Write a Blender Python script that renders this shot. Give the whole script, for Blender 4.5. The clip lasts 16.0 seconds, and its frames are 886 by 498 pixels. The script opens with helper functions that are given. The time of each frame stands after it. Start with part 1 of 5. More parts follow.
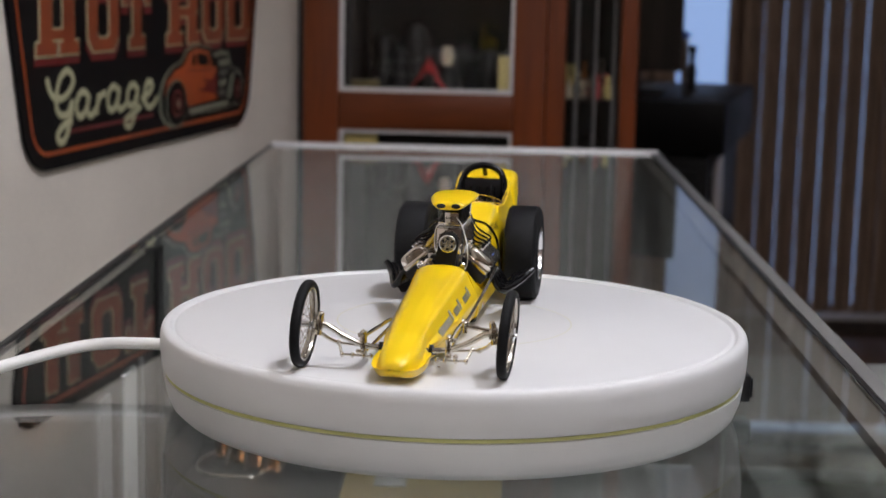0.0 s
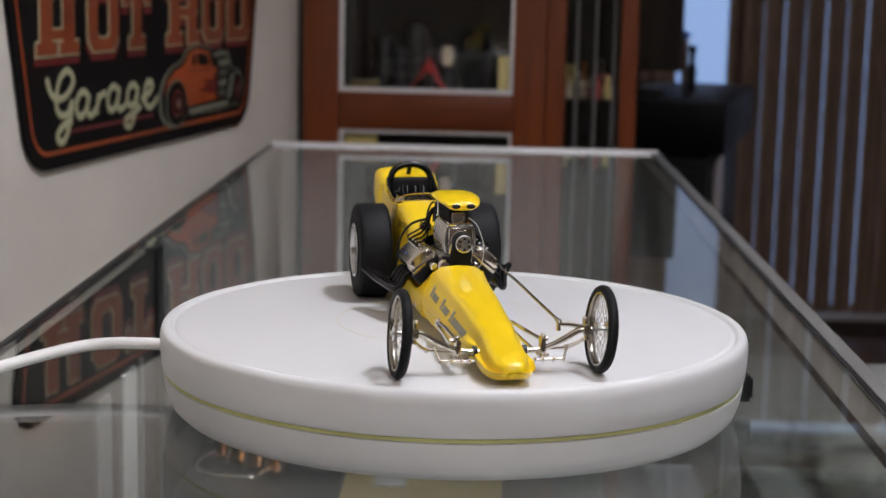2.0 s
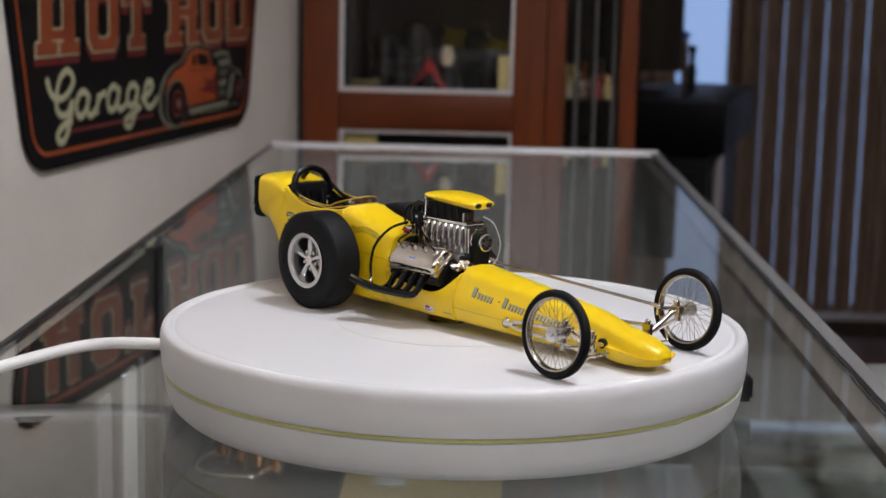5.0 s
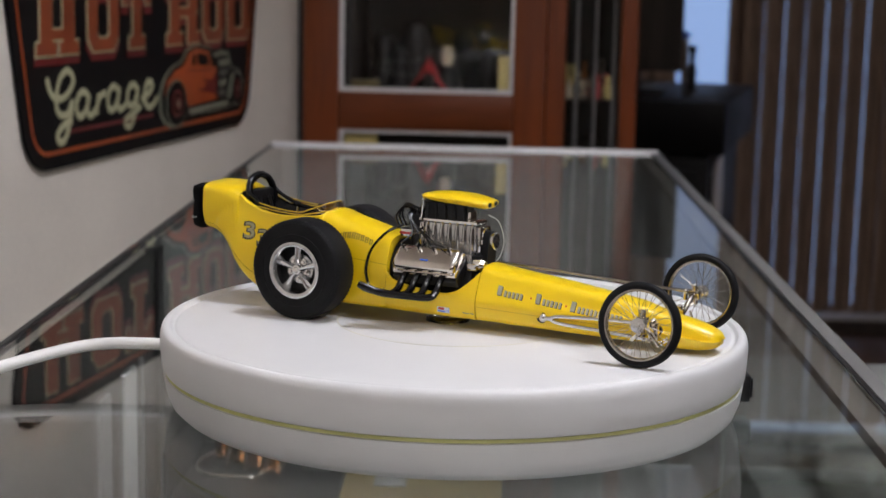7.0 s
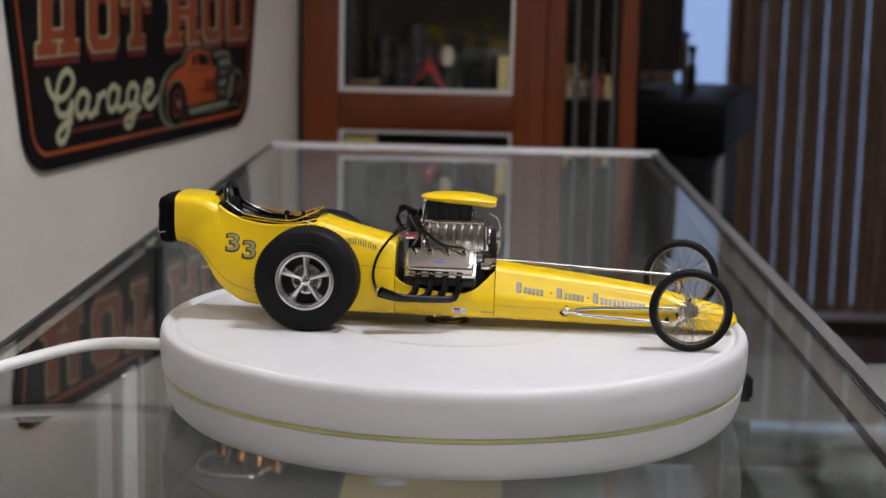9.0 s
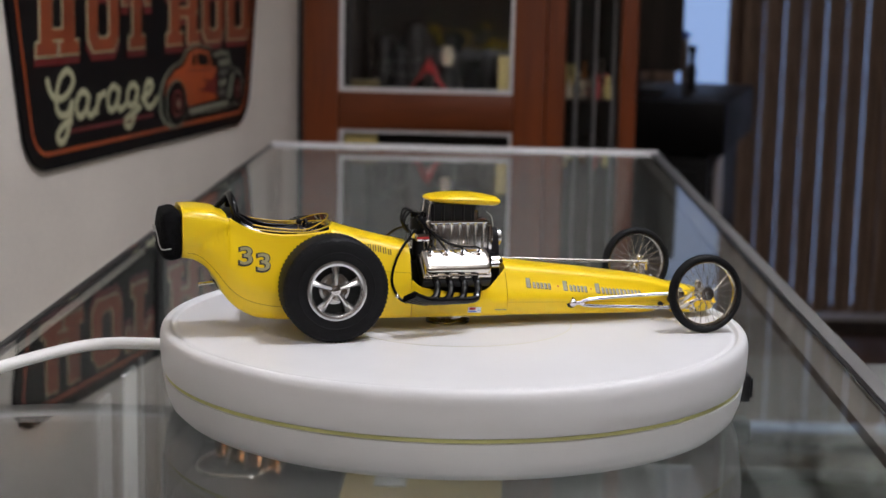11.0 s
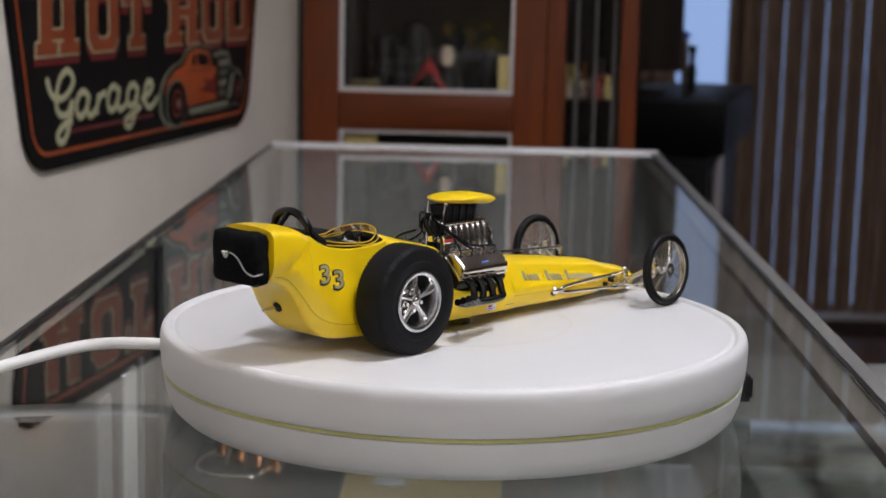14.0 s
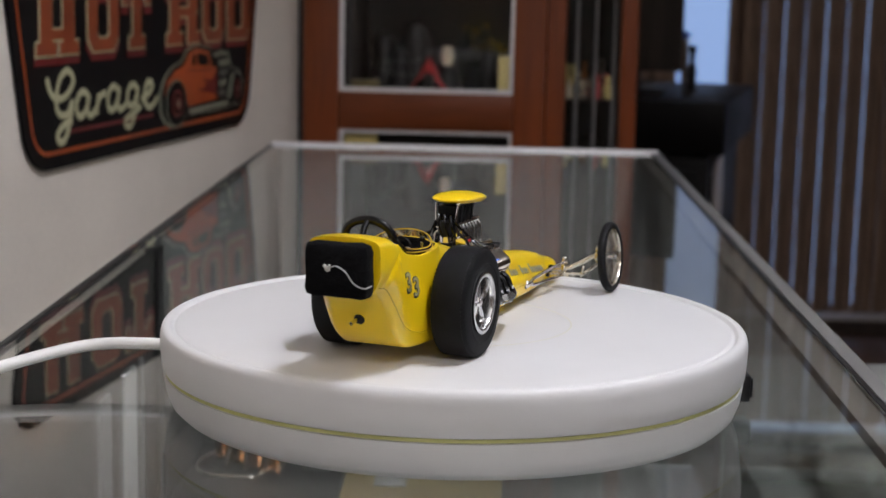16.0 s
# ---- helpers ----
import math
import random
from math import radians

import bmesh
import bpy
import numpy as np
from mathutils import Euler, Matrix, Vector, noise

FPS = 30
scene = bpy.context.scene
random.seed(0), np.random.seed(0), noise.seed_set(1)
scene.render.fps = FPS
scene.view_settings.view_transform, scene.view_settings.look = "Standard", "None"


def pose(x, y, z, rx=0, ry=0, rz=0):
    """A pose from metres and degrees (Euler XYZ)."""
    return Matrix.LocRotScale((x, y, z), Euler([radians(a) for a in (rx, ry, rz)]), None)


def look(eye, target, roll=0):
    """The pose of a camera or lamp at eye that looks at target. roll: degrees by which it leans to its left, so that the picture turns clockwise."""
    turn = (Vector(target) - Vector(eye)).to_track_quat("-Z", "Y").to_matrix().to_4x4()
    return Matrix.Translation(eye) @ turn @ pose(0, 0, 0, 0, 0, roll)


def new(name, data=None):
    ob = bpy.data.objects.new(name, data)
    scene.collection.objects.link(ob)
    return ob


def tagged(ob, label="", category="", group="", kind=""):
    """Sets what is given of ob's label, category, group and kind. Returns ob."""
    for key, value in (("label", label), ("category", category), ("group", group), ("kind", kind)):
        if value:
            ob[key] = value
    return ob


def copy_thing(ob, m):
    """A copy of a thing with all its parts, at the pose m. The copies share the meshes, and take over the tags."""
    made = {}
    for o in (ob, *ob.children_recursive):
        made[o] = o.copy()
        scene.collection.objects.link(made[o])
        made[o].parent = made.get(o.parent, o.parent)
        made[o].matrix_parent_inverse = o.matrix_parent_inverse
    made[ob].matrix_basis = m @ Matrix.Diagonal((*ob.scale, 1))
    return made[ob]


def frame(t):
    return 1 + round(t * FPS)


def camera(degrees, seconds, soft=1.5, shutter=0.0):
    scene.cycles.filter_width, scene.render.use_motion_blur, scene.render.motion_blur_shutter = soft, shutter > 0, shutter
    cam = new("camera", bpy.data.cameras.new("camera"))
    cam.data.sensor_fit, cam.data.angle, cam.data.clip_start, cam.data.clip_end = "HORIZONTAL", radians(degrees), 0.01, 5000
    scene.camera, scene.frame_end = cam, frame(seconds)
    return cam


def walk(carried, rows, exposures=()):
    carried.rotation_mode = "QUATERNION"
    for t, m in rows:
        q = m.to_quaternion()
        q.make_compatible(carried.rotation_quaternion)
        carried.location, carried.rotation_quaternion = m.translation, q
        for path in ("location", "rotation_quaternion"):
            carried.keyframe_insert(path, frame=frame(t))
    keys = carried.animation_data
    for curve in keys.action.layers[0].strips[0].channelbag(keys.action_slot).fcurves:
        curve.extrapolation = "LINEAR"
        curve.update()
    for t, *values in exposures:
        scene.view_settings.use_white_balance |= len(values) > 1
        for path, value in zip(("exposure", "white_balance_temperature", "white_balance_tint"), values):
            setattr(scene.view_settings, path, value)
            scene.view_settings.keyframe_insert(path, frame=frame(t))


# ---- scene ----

from mathutils.bvhtree import BVHTree

MM = 0.001             # small things are given in millimetres
TOP = 0.996            # height of the turntable's platter over the floor
GLASS = 0.960          # height of the showcase's glass top
SPIN0, SPIN = -98.03, 10.497   # the model's heading at the start, and degrees a second

cam = camera(30.42, 16.0)
EYE, AIM = (0.0125, -0.6900, TOP + 0.1451), (-0.0055, 0.0004, TOP + 0.0312)
cam.data.dof.use_dof = True
cam.data.dof.focus_distance = 0.66
cam.data.dof.aperture_fstop = 17.5
walk(cam, [(0.0, look(EYE, AIM, 1.2)), (16.0, look(EYE, AIM, 1.2))])

# ---- light ----
scene.view_settings.exposure = -0.6
world = bpy.data.worlds.new("world")
scene.world = world
world.use_nodes = True
sky = world.node_tree.nodes.new("ShaderNodeTexSky")
sky.sky_type, sky.sun_disc, sky.sun_elevation, sky.sun_rotation = "NISHITA", False, radians(35), radians(200)
world.node_tree.nodes["Background"].inputs[1].default_value = 0.1
world.node_tree.links.new(sky.outputs[0], world.node_tree.nodes["Background"].inputs[0])


def lamp(name, place, size, watts, colour):
    d = bpy.data.lights.new(name, "POINT")
    d.shadow_soft_size, d.energy, d.color = size, watts, colour
    ob = new(name, d)
    ob.location = place
    return ob


lamp("ceiling_lamp_light", (0.42, -0.12, 2.27), 0.06, 50, (0.935, 0.958, 1.075))
# Added fill from the camera's side; no such lamp is known.
lamp("ceiling_lamp_light_2", (0.55, -1.6, 2.25), 0.15, 43, (1.005, 0.962, 0.970))
# Added out of sight to brighten the blinds.
lamp("ceiling_lamp_light_3", (2.3, 2.7, 2.25), 0.13, 17, (1.0, 0.95, 0.93))


# ---- materials ----
def mat(name, col, rough=0.5, metal=0.0, var=0.08, scale=40.0, bump=0.0, coat=0.0, spec=0.5, col2=None, stretch=(1, 1, 1), fine=6.0):
    """Principled surface with two scales of noise in colour, roughness and relief."""
    m = bpy.data.materials.new(name)
    m.use_nodes = True
    nt = m.node_tree
    b = nt.nodes["Principled BSDF"]
    b.inputs["Metallic"].default_value = metal
    b.inputs["Coat Weight"].default_value = coat
    b.inputs["Coat Roughness"].default_value = 0.06
    b.inputs["Specular IOR Level"].default_value = spec
    tc = nt.nodes.new("ShaderNodeTexCoord")
    mp = nt.nodes.new("ShaderNodeMapping")
    mp.inputs["Scale"].default_value = stretch
    nt.links.new(tc.outputs["Object"], mp.inputs["Vector"])
    n1 = nt.nodes.new("ShaderNodeTexNoise")
    n1.inputs["Scale"].default_value, n1.inputs["Detail"].default_value = scale, 5
    n2 = nt.nodes.new("ShaderNodeTexNoise")
    n2.inputs["Scale"].default_value, n2.inputs["Detail"].default_value = scale * fine, 3
    for n in (n1, n2):
        nt.links.new(mp.outputs[0], n.inputs["Vector"])
    mix = nt.nodes.new("ShaderNodeMath")
    mix.operation = "MULTIPLY_ADD"
    mix.inputs[1].default_value, mix.inputs[2].default_value = 0.35, 0.0
    nt.links.new(n2.outputs["Fac"], mix.inputs[0])
    add = nt.nodes.new("ShaderNodeMath")
    add.operation = "MULTIPLY_ADD"
    add.inputs[1].default_value = 0.65
    nt.links.new(n1.outputs["Fac"], add.inputs[0])
    nt.links.new(mix.outputs[0], add.inputs[2])
    ramp = nt.nodes.new("ShaderNodeValToRGB")
    c2 = col2 or tuple(max(0.0, c * (1 - 2.2 * var)) for c in col)
    c1 = col if col2 else tuple(min(1.0, c * (1 + 0.8 * var)) for c in col)
    ramp.color_ramp.elements[0].position, ramp.color_ramp.elements[1].position = 0.3, 0.7
    ramp.color_ramp.elements[0].color, ramp.color_ramp.elements[1].color = (*c2, 1), (*c1, 1)
    nt.links.new(add.outputs[0], ramp.inputs[0])
    nt.links.new(ramp.outputs[0], b.inputs["Base Color"])
    rr = nt.nodes.new("ShaderNodeMapRange")
    rr.inputs["To Min"].default_value, rr.inputs["To Max"].default_value = max(0.02, rough * 0.8), min(1, rough * 1.2)
    nt.links.new(add.outputs[0], rr.inputs["Value"])
    nt.links.new(rr.outputs[0], b.inputs["Roughness"])
    if bump:
        bp = nt.nodes.new("ShaderNodeBump")
        bp.inputs["Strength"].default_value = bump
        bp.inputs["Distance"].default_value = 0.002
        nt.links.new(add.outputs[0], bp.inputs["Height"])
        nt.links.new(bp.outputs[0], b.inputs["Normal"])
    return m


def glass_mat(name, col=(1, 1, 1), rough=0.0, ior=1.5, thin=True):
    m = bpy.data.materials.new(name)
    m.use_nodes = True
    b = m.node_tree.nodes["Principled BSDF"]
    b.inputs["Base Color"].default_value = (*col, 1)
    b.inputs["Roughness"].default_value = rough
    b.inputs["Transmission Weight"].default_value = 1.0
    b.inputs["IOR"].default_value = ior
    return m


def glow_mat(name, col, strength):
    m = bpy.data.materials.new(name)
    m.use_nodes = True
    b = m.node_tree.nodes["Principled BSDF"]
    b.inputs["Base Color"].default_value = (0.8, 0.8, 0.8, 1)
    b.inputs["Emission Color"].default_value = (*col, 1)
    b.inputs["Emission Strength"].default_value = strength
    return m


WALL = mat("beige_wall_paint", (0.86, 0.79, 0.70), 0.75, var=0.05, scale=6, bump=0.12, fine=40)
# Dark mainly so that the unseen walls give little reflection and bounce light.
PLAIN = mat("brown_panelling", (0.15, 0.11, 0.085), 0.6, var=0.15, scale=5, stretch=(6, 6, 0.7), bump=0.1)
CEIL = mat("ceiling_paint", (0.78, 0.77, 0.75), 0.9, var=0.02, scale=5)
FLOOR = mat("brown_floor", (0.16, 0.08, 0.045), 0.45, var=0.25, scale=4, stretch=(8, 1, 1))
WOOD = mat("red_brown_wood", (0.225, 0.048, 0.008), 0.38, var=0.2, scale=5, col2=(0.105, 0.025, 0.006), stretch=(6, 6, 0.6), coat=0.08, spec=0.35)
WOODH = mat("red_brown_wood_across", (0.195, 0.042, 0.008), 0.38, var=0.2, scale=5, col2=(0.09, 0.025, 0.008), stretch=(0.6, 6, 6), coat=0.08, spec=0.35)
# Near-black for plinths, a figurine and the shaded gap beside the cabinet.
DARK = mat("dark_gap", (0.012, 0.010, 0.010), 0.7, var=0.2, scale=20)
BLACKBOX = mat("black_laminate", (0.006, 0.0055, 0.006), 0.4, var=0.2, scale=15, spec=0.2)
SLAT = mat("brown_blind_fabric", (0.40, 0.275, 0.20), 0.8, var=0.2, scale=9, stretch=(6, 6, 0.7), bump=0.2)
DARKSLAT = mat("dark_brown_back", (0.07, 0.056, 0.046), 0.6, var=0.35, scale=9, stretch=(14, 6, 0.5))
GLASSM = glass_mat("showcase_glass", (0.93, 0.97, 0.95))
PANE = glass_mat("cabinet_pane", (1, 1, 1), 0.0)
CLEAR = glass_mat("clear_plastic", (0.97, 0.98, 0.97), 0.05, 1.46)
AMBERCLEAR = glass_mat("amber_clear_plastic", (1.0, 0.90, 0.66), 0.03, 1.25)
THINCLEAR = glass_mat("thin_clear_plastic", (0.86, 0.90, 0.98), 0.0, 1.06)
MIRROR = mat("mirror", (0.72, 0.74, 0.74), 0.03, metal=1.0, var=0.02, scale=3)
SMOKED = mat("smoked_mirror", (0.035, 0.026, 0.022), 0.14, metal=1.0, var=0.12, scale=4, stretch=(1, 1, 0.3))
# The dim inside of the cabinet is put into this near-black colour.
CABINETDARK = mat("smoky_glass_back", (0.016, 0.018, 0.018), 0.12, metal=0.0, var=0.15, scale=3)
ALU = mat("grey_anodised_metal", (0.20, 0.195, 0.19), 0.55, metal=0.2, var=0.06, scale=30, stretch=(1, 0.1, 1))
ALUDK = mat("dark_anodised_metal", (0.05, 0.05, 0.05), 0.4, metal=0.6, var=0.1, scale=30)
WHITEEDGE = mat("pale_metal_trim", (0.72, 0.70, 0.70), 0.4, metal=0.2, var=0.04, scale=30)
TABLEGREY = mat("grey_tabletop", (0.36, 0.36, 0.34), 0.5, var=0.08, scale=8)
ENDGREY = mat("pale_grey_laminate", (0.28, 0.265, 0.245), 0.5, var=0.08, scale=9, stretch=(1, 1, 0.3))
INNER = mat("brown_grey_strip", (0.13, 0.115, 0.10), 0.6, var=0.06, scale=20, spec=0.3)
DECK = mat("grey_deck", (0.52, 0.52, 0.50), 0.6, var=0.06, scale=10)
WHITE = mat("white_plastic", (0.69, 0.687, 0.69), 0.42, var=0.015, scale=14, bump=0.02, spec=0.4)
SEAM = mat("yellowed_seam", (0.55, 0.54, 0.22), 0.6, var=0.1, scale=40)
SEAMPALE = mat("pale_yellow_ring", (0.70, 0.68, 0.56), 0.5, var=0.04, scale=40)
SHADE = mat("grey_shade_cloth", (0.40, 0.39, 0.37), 0.9, var=0.05, scale=30)
CORD = mat("white_cord", (0.78, 0.77, 0.75), 0.45, var=0.03, scale=60)
BLACKP = mat("black_plastic", (0.010, 0.010, 0.011), 0.4, var=0.15, scale=60)
YELLOW = mat("yellow_gloss_paint", (0.88, 0.60, 0.006), 0.36, var=0.003, scale=30, coat=0.4, spec=0.4)
AMBERDARK = mat("brown_lettering", (0.13, 0.085, 0.02), 0.4, var=0.1, scale=90)
AMBER = mat("amber_clear_edge", (0.62, 0.40, 0.03), 0.2, var=0.05, scale=90)
CHROME = mat("chrome", (0.80, 0.78, 0.75), 0.09, metal=1.0, var=0.05, scale=150)
RIMMETAL = mat("tarnished_chrome", (0.50, 0.46, 0.40), 0.22, metal=1.0, var=0.1, scale=150)
CHROMEW = mat("warm_chrome", (0.74, 0.69, 0.60), 0.14, metal=1.0, var=0.06, scale=150)
COVER = mat("polished_valve_cover", (0.70, 0.65, 0.59), 0.2, metal=1.0, var=0.06, scale=150)
CAST = mat("polished_cast_alloy", (0.62, 0.62, 0.61), 0.24, metal=1.0, var=0.1, scale=250, bump=0.1)
BLACK = mat("gloss_black", (0.005, 0.005, 0.006), 0.2, var=0.1, scale=80, spec=0.3)
SATIN = mat("satin_black", (0.007, 0.007, 0.008), 0.42, var=0.2, scale=150, spec=0.3)
RUBBER = mat("tyre_rubber", (0.009, 0.009, 0.010), 0.6, var=0.2, scale=220, bump=0.1, spec=0.16)
ALLOY = mat("satin_alloy", (0.68, 0.68, 0.68), 0.25, metal=1.0, var=0.05, scale=200)
CLOTHBLK = mat("black_cloth", (0.006, 0.006, 0.007), 0.95, var=0.4, scale=500, bump=0.6, spec=0.1)
STRING = mat("grey_string", (0.55, 0.55, 0.52), 0.7, var=0.1, scale=300)
GREYINK = mat("grey_lettering", (0.16, 0.17, 0.20), 0.4, var=0.1, scale=200)
INKDARK = mat("dark_lettering_edge", (0.035, 0.033, 0.030), 0.4, var=0.1, scale=200)
NUMBERFILL = mat("champagne_number_fill", (0.38, 0.34, 0.20), 0.4, var=0.08, scale=200)
SILVERINK = mat("silver_lettering", (0.36, 0.34, 0.25), 0.35, var=0.1, scale=200)
REDINK = mat("red_decal", (0.55, 0.03, 0.03), 0.4, var=0.05, scale=200)
WHITEINK = mat("white_decal", (0.8, 0.8, 0.8), 0.4, var=0.03, scale=200)
SIGNBLK = mat("sign_black", (0.007, 0.0065, 0.007), 0.5, var=0.25, scale=14, spec=0.1)
SIGNCAR = mat("sign_bright_orange", (0.40, 0.070, 0.014), 0.45, var=0.18, scale=16)
SIGNORG = mat("sign_orange", (0.26, 0.050, 0.014), 0.45, var=0.18, scale=16)
SIGNRED = mat("sign_dark_red", (0.14, 0.008, 0.008), 0.45, var=0.15, scale=16)
SIGNCREAM = mat("sign_cream", (0.46, 0.44, 0.27), 0.45, var=0.1, scale=16)
SIGNLINE = mat("sign_grey_green", (0.24, 0.25, 0.18), 0.45, var=0.2, scale=30)
SIGNGREY = mat("sign_grey", (0.085, 0.085, 0.07), 0.45, var=0.25, scale=30)
GOLD = mat("gold_tin", (0.62, 0.46, 0.18), 0.3, metal=0.8, var=0.08, scale=20)
DARKBRASS = mat("dull_brass", (0.13, 0.10, 0.035), 0.5, metal=0.3, var=0.25, scale=60)
GOLDTAG = mat("yellow_card", (0.55, 0.44, 0.16), 0.6, var=0.08, scale=30)
REDCLOTH = mat("red_cloth", (0.38, 0.012, 0.014), 0.75, var=0.25, scale=30)
CREAM = mat("cream_ceramic", (0.55, 0.47, 0.33), 0.4, var=0.1, scale=40)
COPPER = mat("copper_parts", (0.55, 0.24, 0.09), 0.25, metal=1.0, var=0.2, scale=80)
ROCK = mat("grey_rock", (0.42, 0.42, 0.38), 0.9, var=0.4, scale=60, bump=0.6)
BLUE = mat("blue_plastic", (0.04, 0.16, 0.75), 0.4, var=0.1, scale=20)
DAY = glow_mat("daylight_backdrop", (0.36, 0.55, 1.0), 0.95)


def dim_upper_daylight(m):
    """Glow painted bright low down and dimmer above, to weaken its reflections."""
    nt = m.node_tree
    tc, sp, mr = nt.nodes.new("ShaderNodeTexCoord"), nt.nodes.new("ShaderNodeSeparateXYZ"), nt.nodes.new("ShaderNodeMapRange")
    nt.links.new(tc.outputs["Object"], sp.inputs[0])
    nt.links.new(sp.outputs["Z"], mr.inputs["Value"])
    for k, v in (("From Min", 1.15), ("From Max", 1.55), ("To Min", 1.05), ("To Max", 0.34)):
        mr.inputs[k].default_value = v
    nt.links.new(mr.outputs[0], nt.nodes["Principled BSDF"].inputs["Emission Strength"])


dim_upper_daylight(DAY)
LAMPGLOW = glow_mat("lamp_diffuser", (1.0, 0.93, 0.84), 4.0)


# ---- mesh helpers ----
def part(name, bm, material, parent=None, label="", s=1.0, smooth=35):
    """Links a bmesh as one mesh object; s scales the coordinates (0.001 for millimetres)."""
    if s != 1.0:
        for v in bm.verts:
            v.co *= s
    bmesh.ops.recalc_face_normals(bm, faces=bm.faces)
    me = bpy.data.meshes.new(name)
    bm.to_mesh(me)
    bm.free()
    for m in (material if isinstance(material, (list, tuple)) else [material]):
        me.materials.append(m)
    if smooth:
        me.shade_smooth()
        me.set_sharp_from_angle(angle=radians(smooth))
    ob = new(name, me)
    ob.parent = parent
    if label:
        tagged(ob, label)
    return ob


def share(ob, parent, m):
    """Another object on the same mesh."""
    o = new(ob.name.split(".")[0], ob.data)
    o.parent = parent
    o.matrix_basis = m
    return o


def box(bm, x0, x1, y0, y1, z0, z1, m=None, bevel=0.0):
    g = bmesh.ops.create_cube(bm, size=1.0)
    t = Matrix.Translation(((x0 + x1) / 2, (y0 + y1) / 2, (z0 + z1) / 2)) @ Matrix.Diagonal((x1 - x0, y1 - y0, z1 - z0, 1))
    bmesh.ops.transform(bm, matrix=t, verts=g["verts"])
    verts = g["verts"]
    if bevel:
        edges = list({e for v in verts for e in v.link_edges})
        r = bmesh.ops.bevel(bm, geom=edges, offset=bevel, segments=2, affect="EDGES", profile=0.6)
        verts = list({v for f in r["faces"] for v in f.verts} | {v for v in verts if v.is_valid})
    if m is not None:
        bmesh.ops.transform(bm, matrix=m, verts=verts)
    return bm


def rod(bm, a, b, r0, r1=None, seg=12):
    a, b = Vector(a), Vector(b)
    d = b - a
    g = bmesh.ops.create_cone(bm, cap_ends=True, segments=seg, radius1=r0, radius2=r0 if r1 is None else r1, depth=d.length)
    bmesh.ops.transform(bm, matrix=Matrix.Translation((a + b) / 2) @ d.to_track_quat("Z", "Y").to_matrix().to_4x4(), verts=g["verts"])
    return bm


def ball(bm, c, r, sx=1, sy=1, sz=1, seg=14):
    g = bmesh.ops.create_uvsphere(bm, u_segments=seg, v_segments=seg // 2 + 2, radius=r)
    bmesh.ops.transform(bm, matrix=Matrix.Translation(c) @ Matrix.Diagonal((sx, sy, sz, 1)), verts=g["verts"])
    return bm


def glide(pts, n):
    """Catmull-Rom points through pts."""
    p = [Vector(q) for q in pts]
    p = [2 * p[0] - p[1]] + p + [2 * p[-1] - p[-2]]
    out = []
    for i in range(1, len(p) - 2):
        for k in range(n):
            t = k / n
            out.append(0.5 * (2 * p[i] + (p[i + 1] - p[i - 1]) * t + (2 * p[i - 1] - 5 * p[i] + 4 * p[i + 1] - p[i + 2]) * t * t
                              + (3 * p[i] - p[i - 1] - 3 * p[i + 1] + p[i + 2]) * t ** 3))
    out.append(p[-2])
    return out


def tube(bm, pts, r, seg=10, n=6, r1=None):
    path = glide(pts, n) if n > 1 else [Vector(q) for q in pts]
    rings = []
    up = Vector((0.13, 0.21, 0.97))
    for i, q in enumerate(path):
        d = (path[min(i + 1, len(path) - 1)] - path[max(i - 1, 0)]).normalized()
        u = (up - d * up.dot(d)).normalized()
        w = d.cross(u)
        up = u
        rr = r if r1 is None else r + (r1 - r) * i / (len(path) - 1)
        rings.append([bm.verts.new(q + rr * (math.cos(k * math.tau / seg) * u + math.sin(k * math.tau / seg) * w)) for k in range(seg)])
    for a, b in zip(rings, rings[1:]):
        for k in range(seg):
            bm.faces.new((a[k], a[(k + 1) % seg], b[(k + 1) % seg], b[k]))
    bm.faces.new(rings[0][::-1])
    bm.faces.new(rings[-1])
    return bm


def lathe(bm, prof, seg=48, axis="z", closed=False, centre=(0, 0, 0), a0=0.0, a1=math.tau):
    """Revolves (radius, height) pairs round an axis."""
    full = abs(a1 - a0 - math.tau) < 1e-6
    cols = []
    for k in range(seg if full else seg + 1):
        a = a0 + (a1 - a0) * k / seg
        ca, sa = math.cos(a), math.sin(a)
        col = []
        for r, h in prof:
            q = (r * ca, r * sa, h) if axis == "z" else ((r * ca, h, r * sa) if axis == "y" else (h, r * ca, r * sa))
            col.append(bm.verts.new(Vector(q) + Vector(centre)))
        cols.append(col)
    n = len(prof)
    for k in range(seg):
        a, b = cols[k], cols[(k + 1) % len(cols)]
        for i in range(n if closed else n - 1):
            j = (i + 1) % n
            bm.faces.new((a[i], b[i], b[j], a[j]))
    if full and not closed:
        for i in (0, n - 1):
            if prof[i][0] > 1e-6:
                bm.faces.new([c[i] for c in cols])
    bmesh.ops.remove_doubles(bm, verts=bm.verts, dist=1e-7)
    return bm


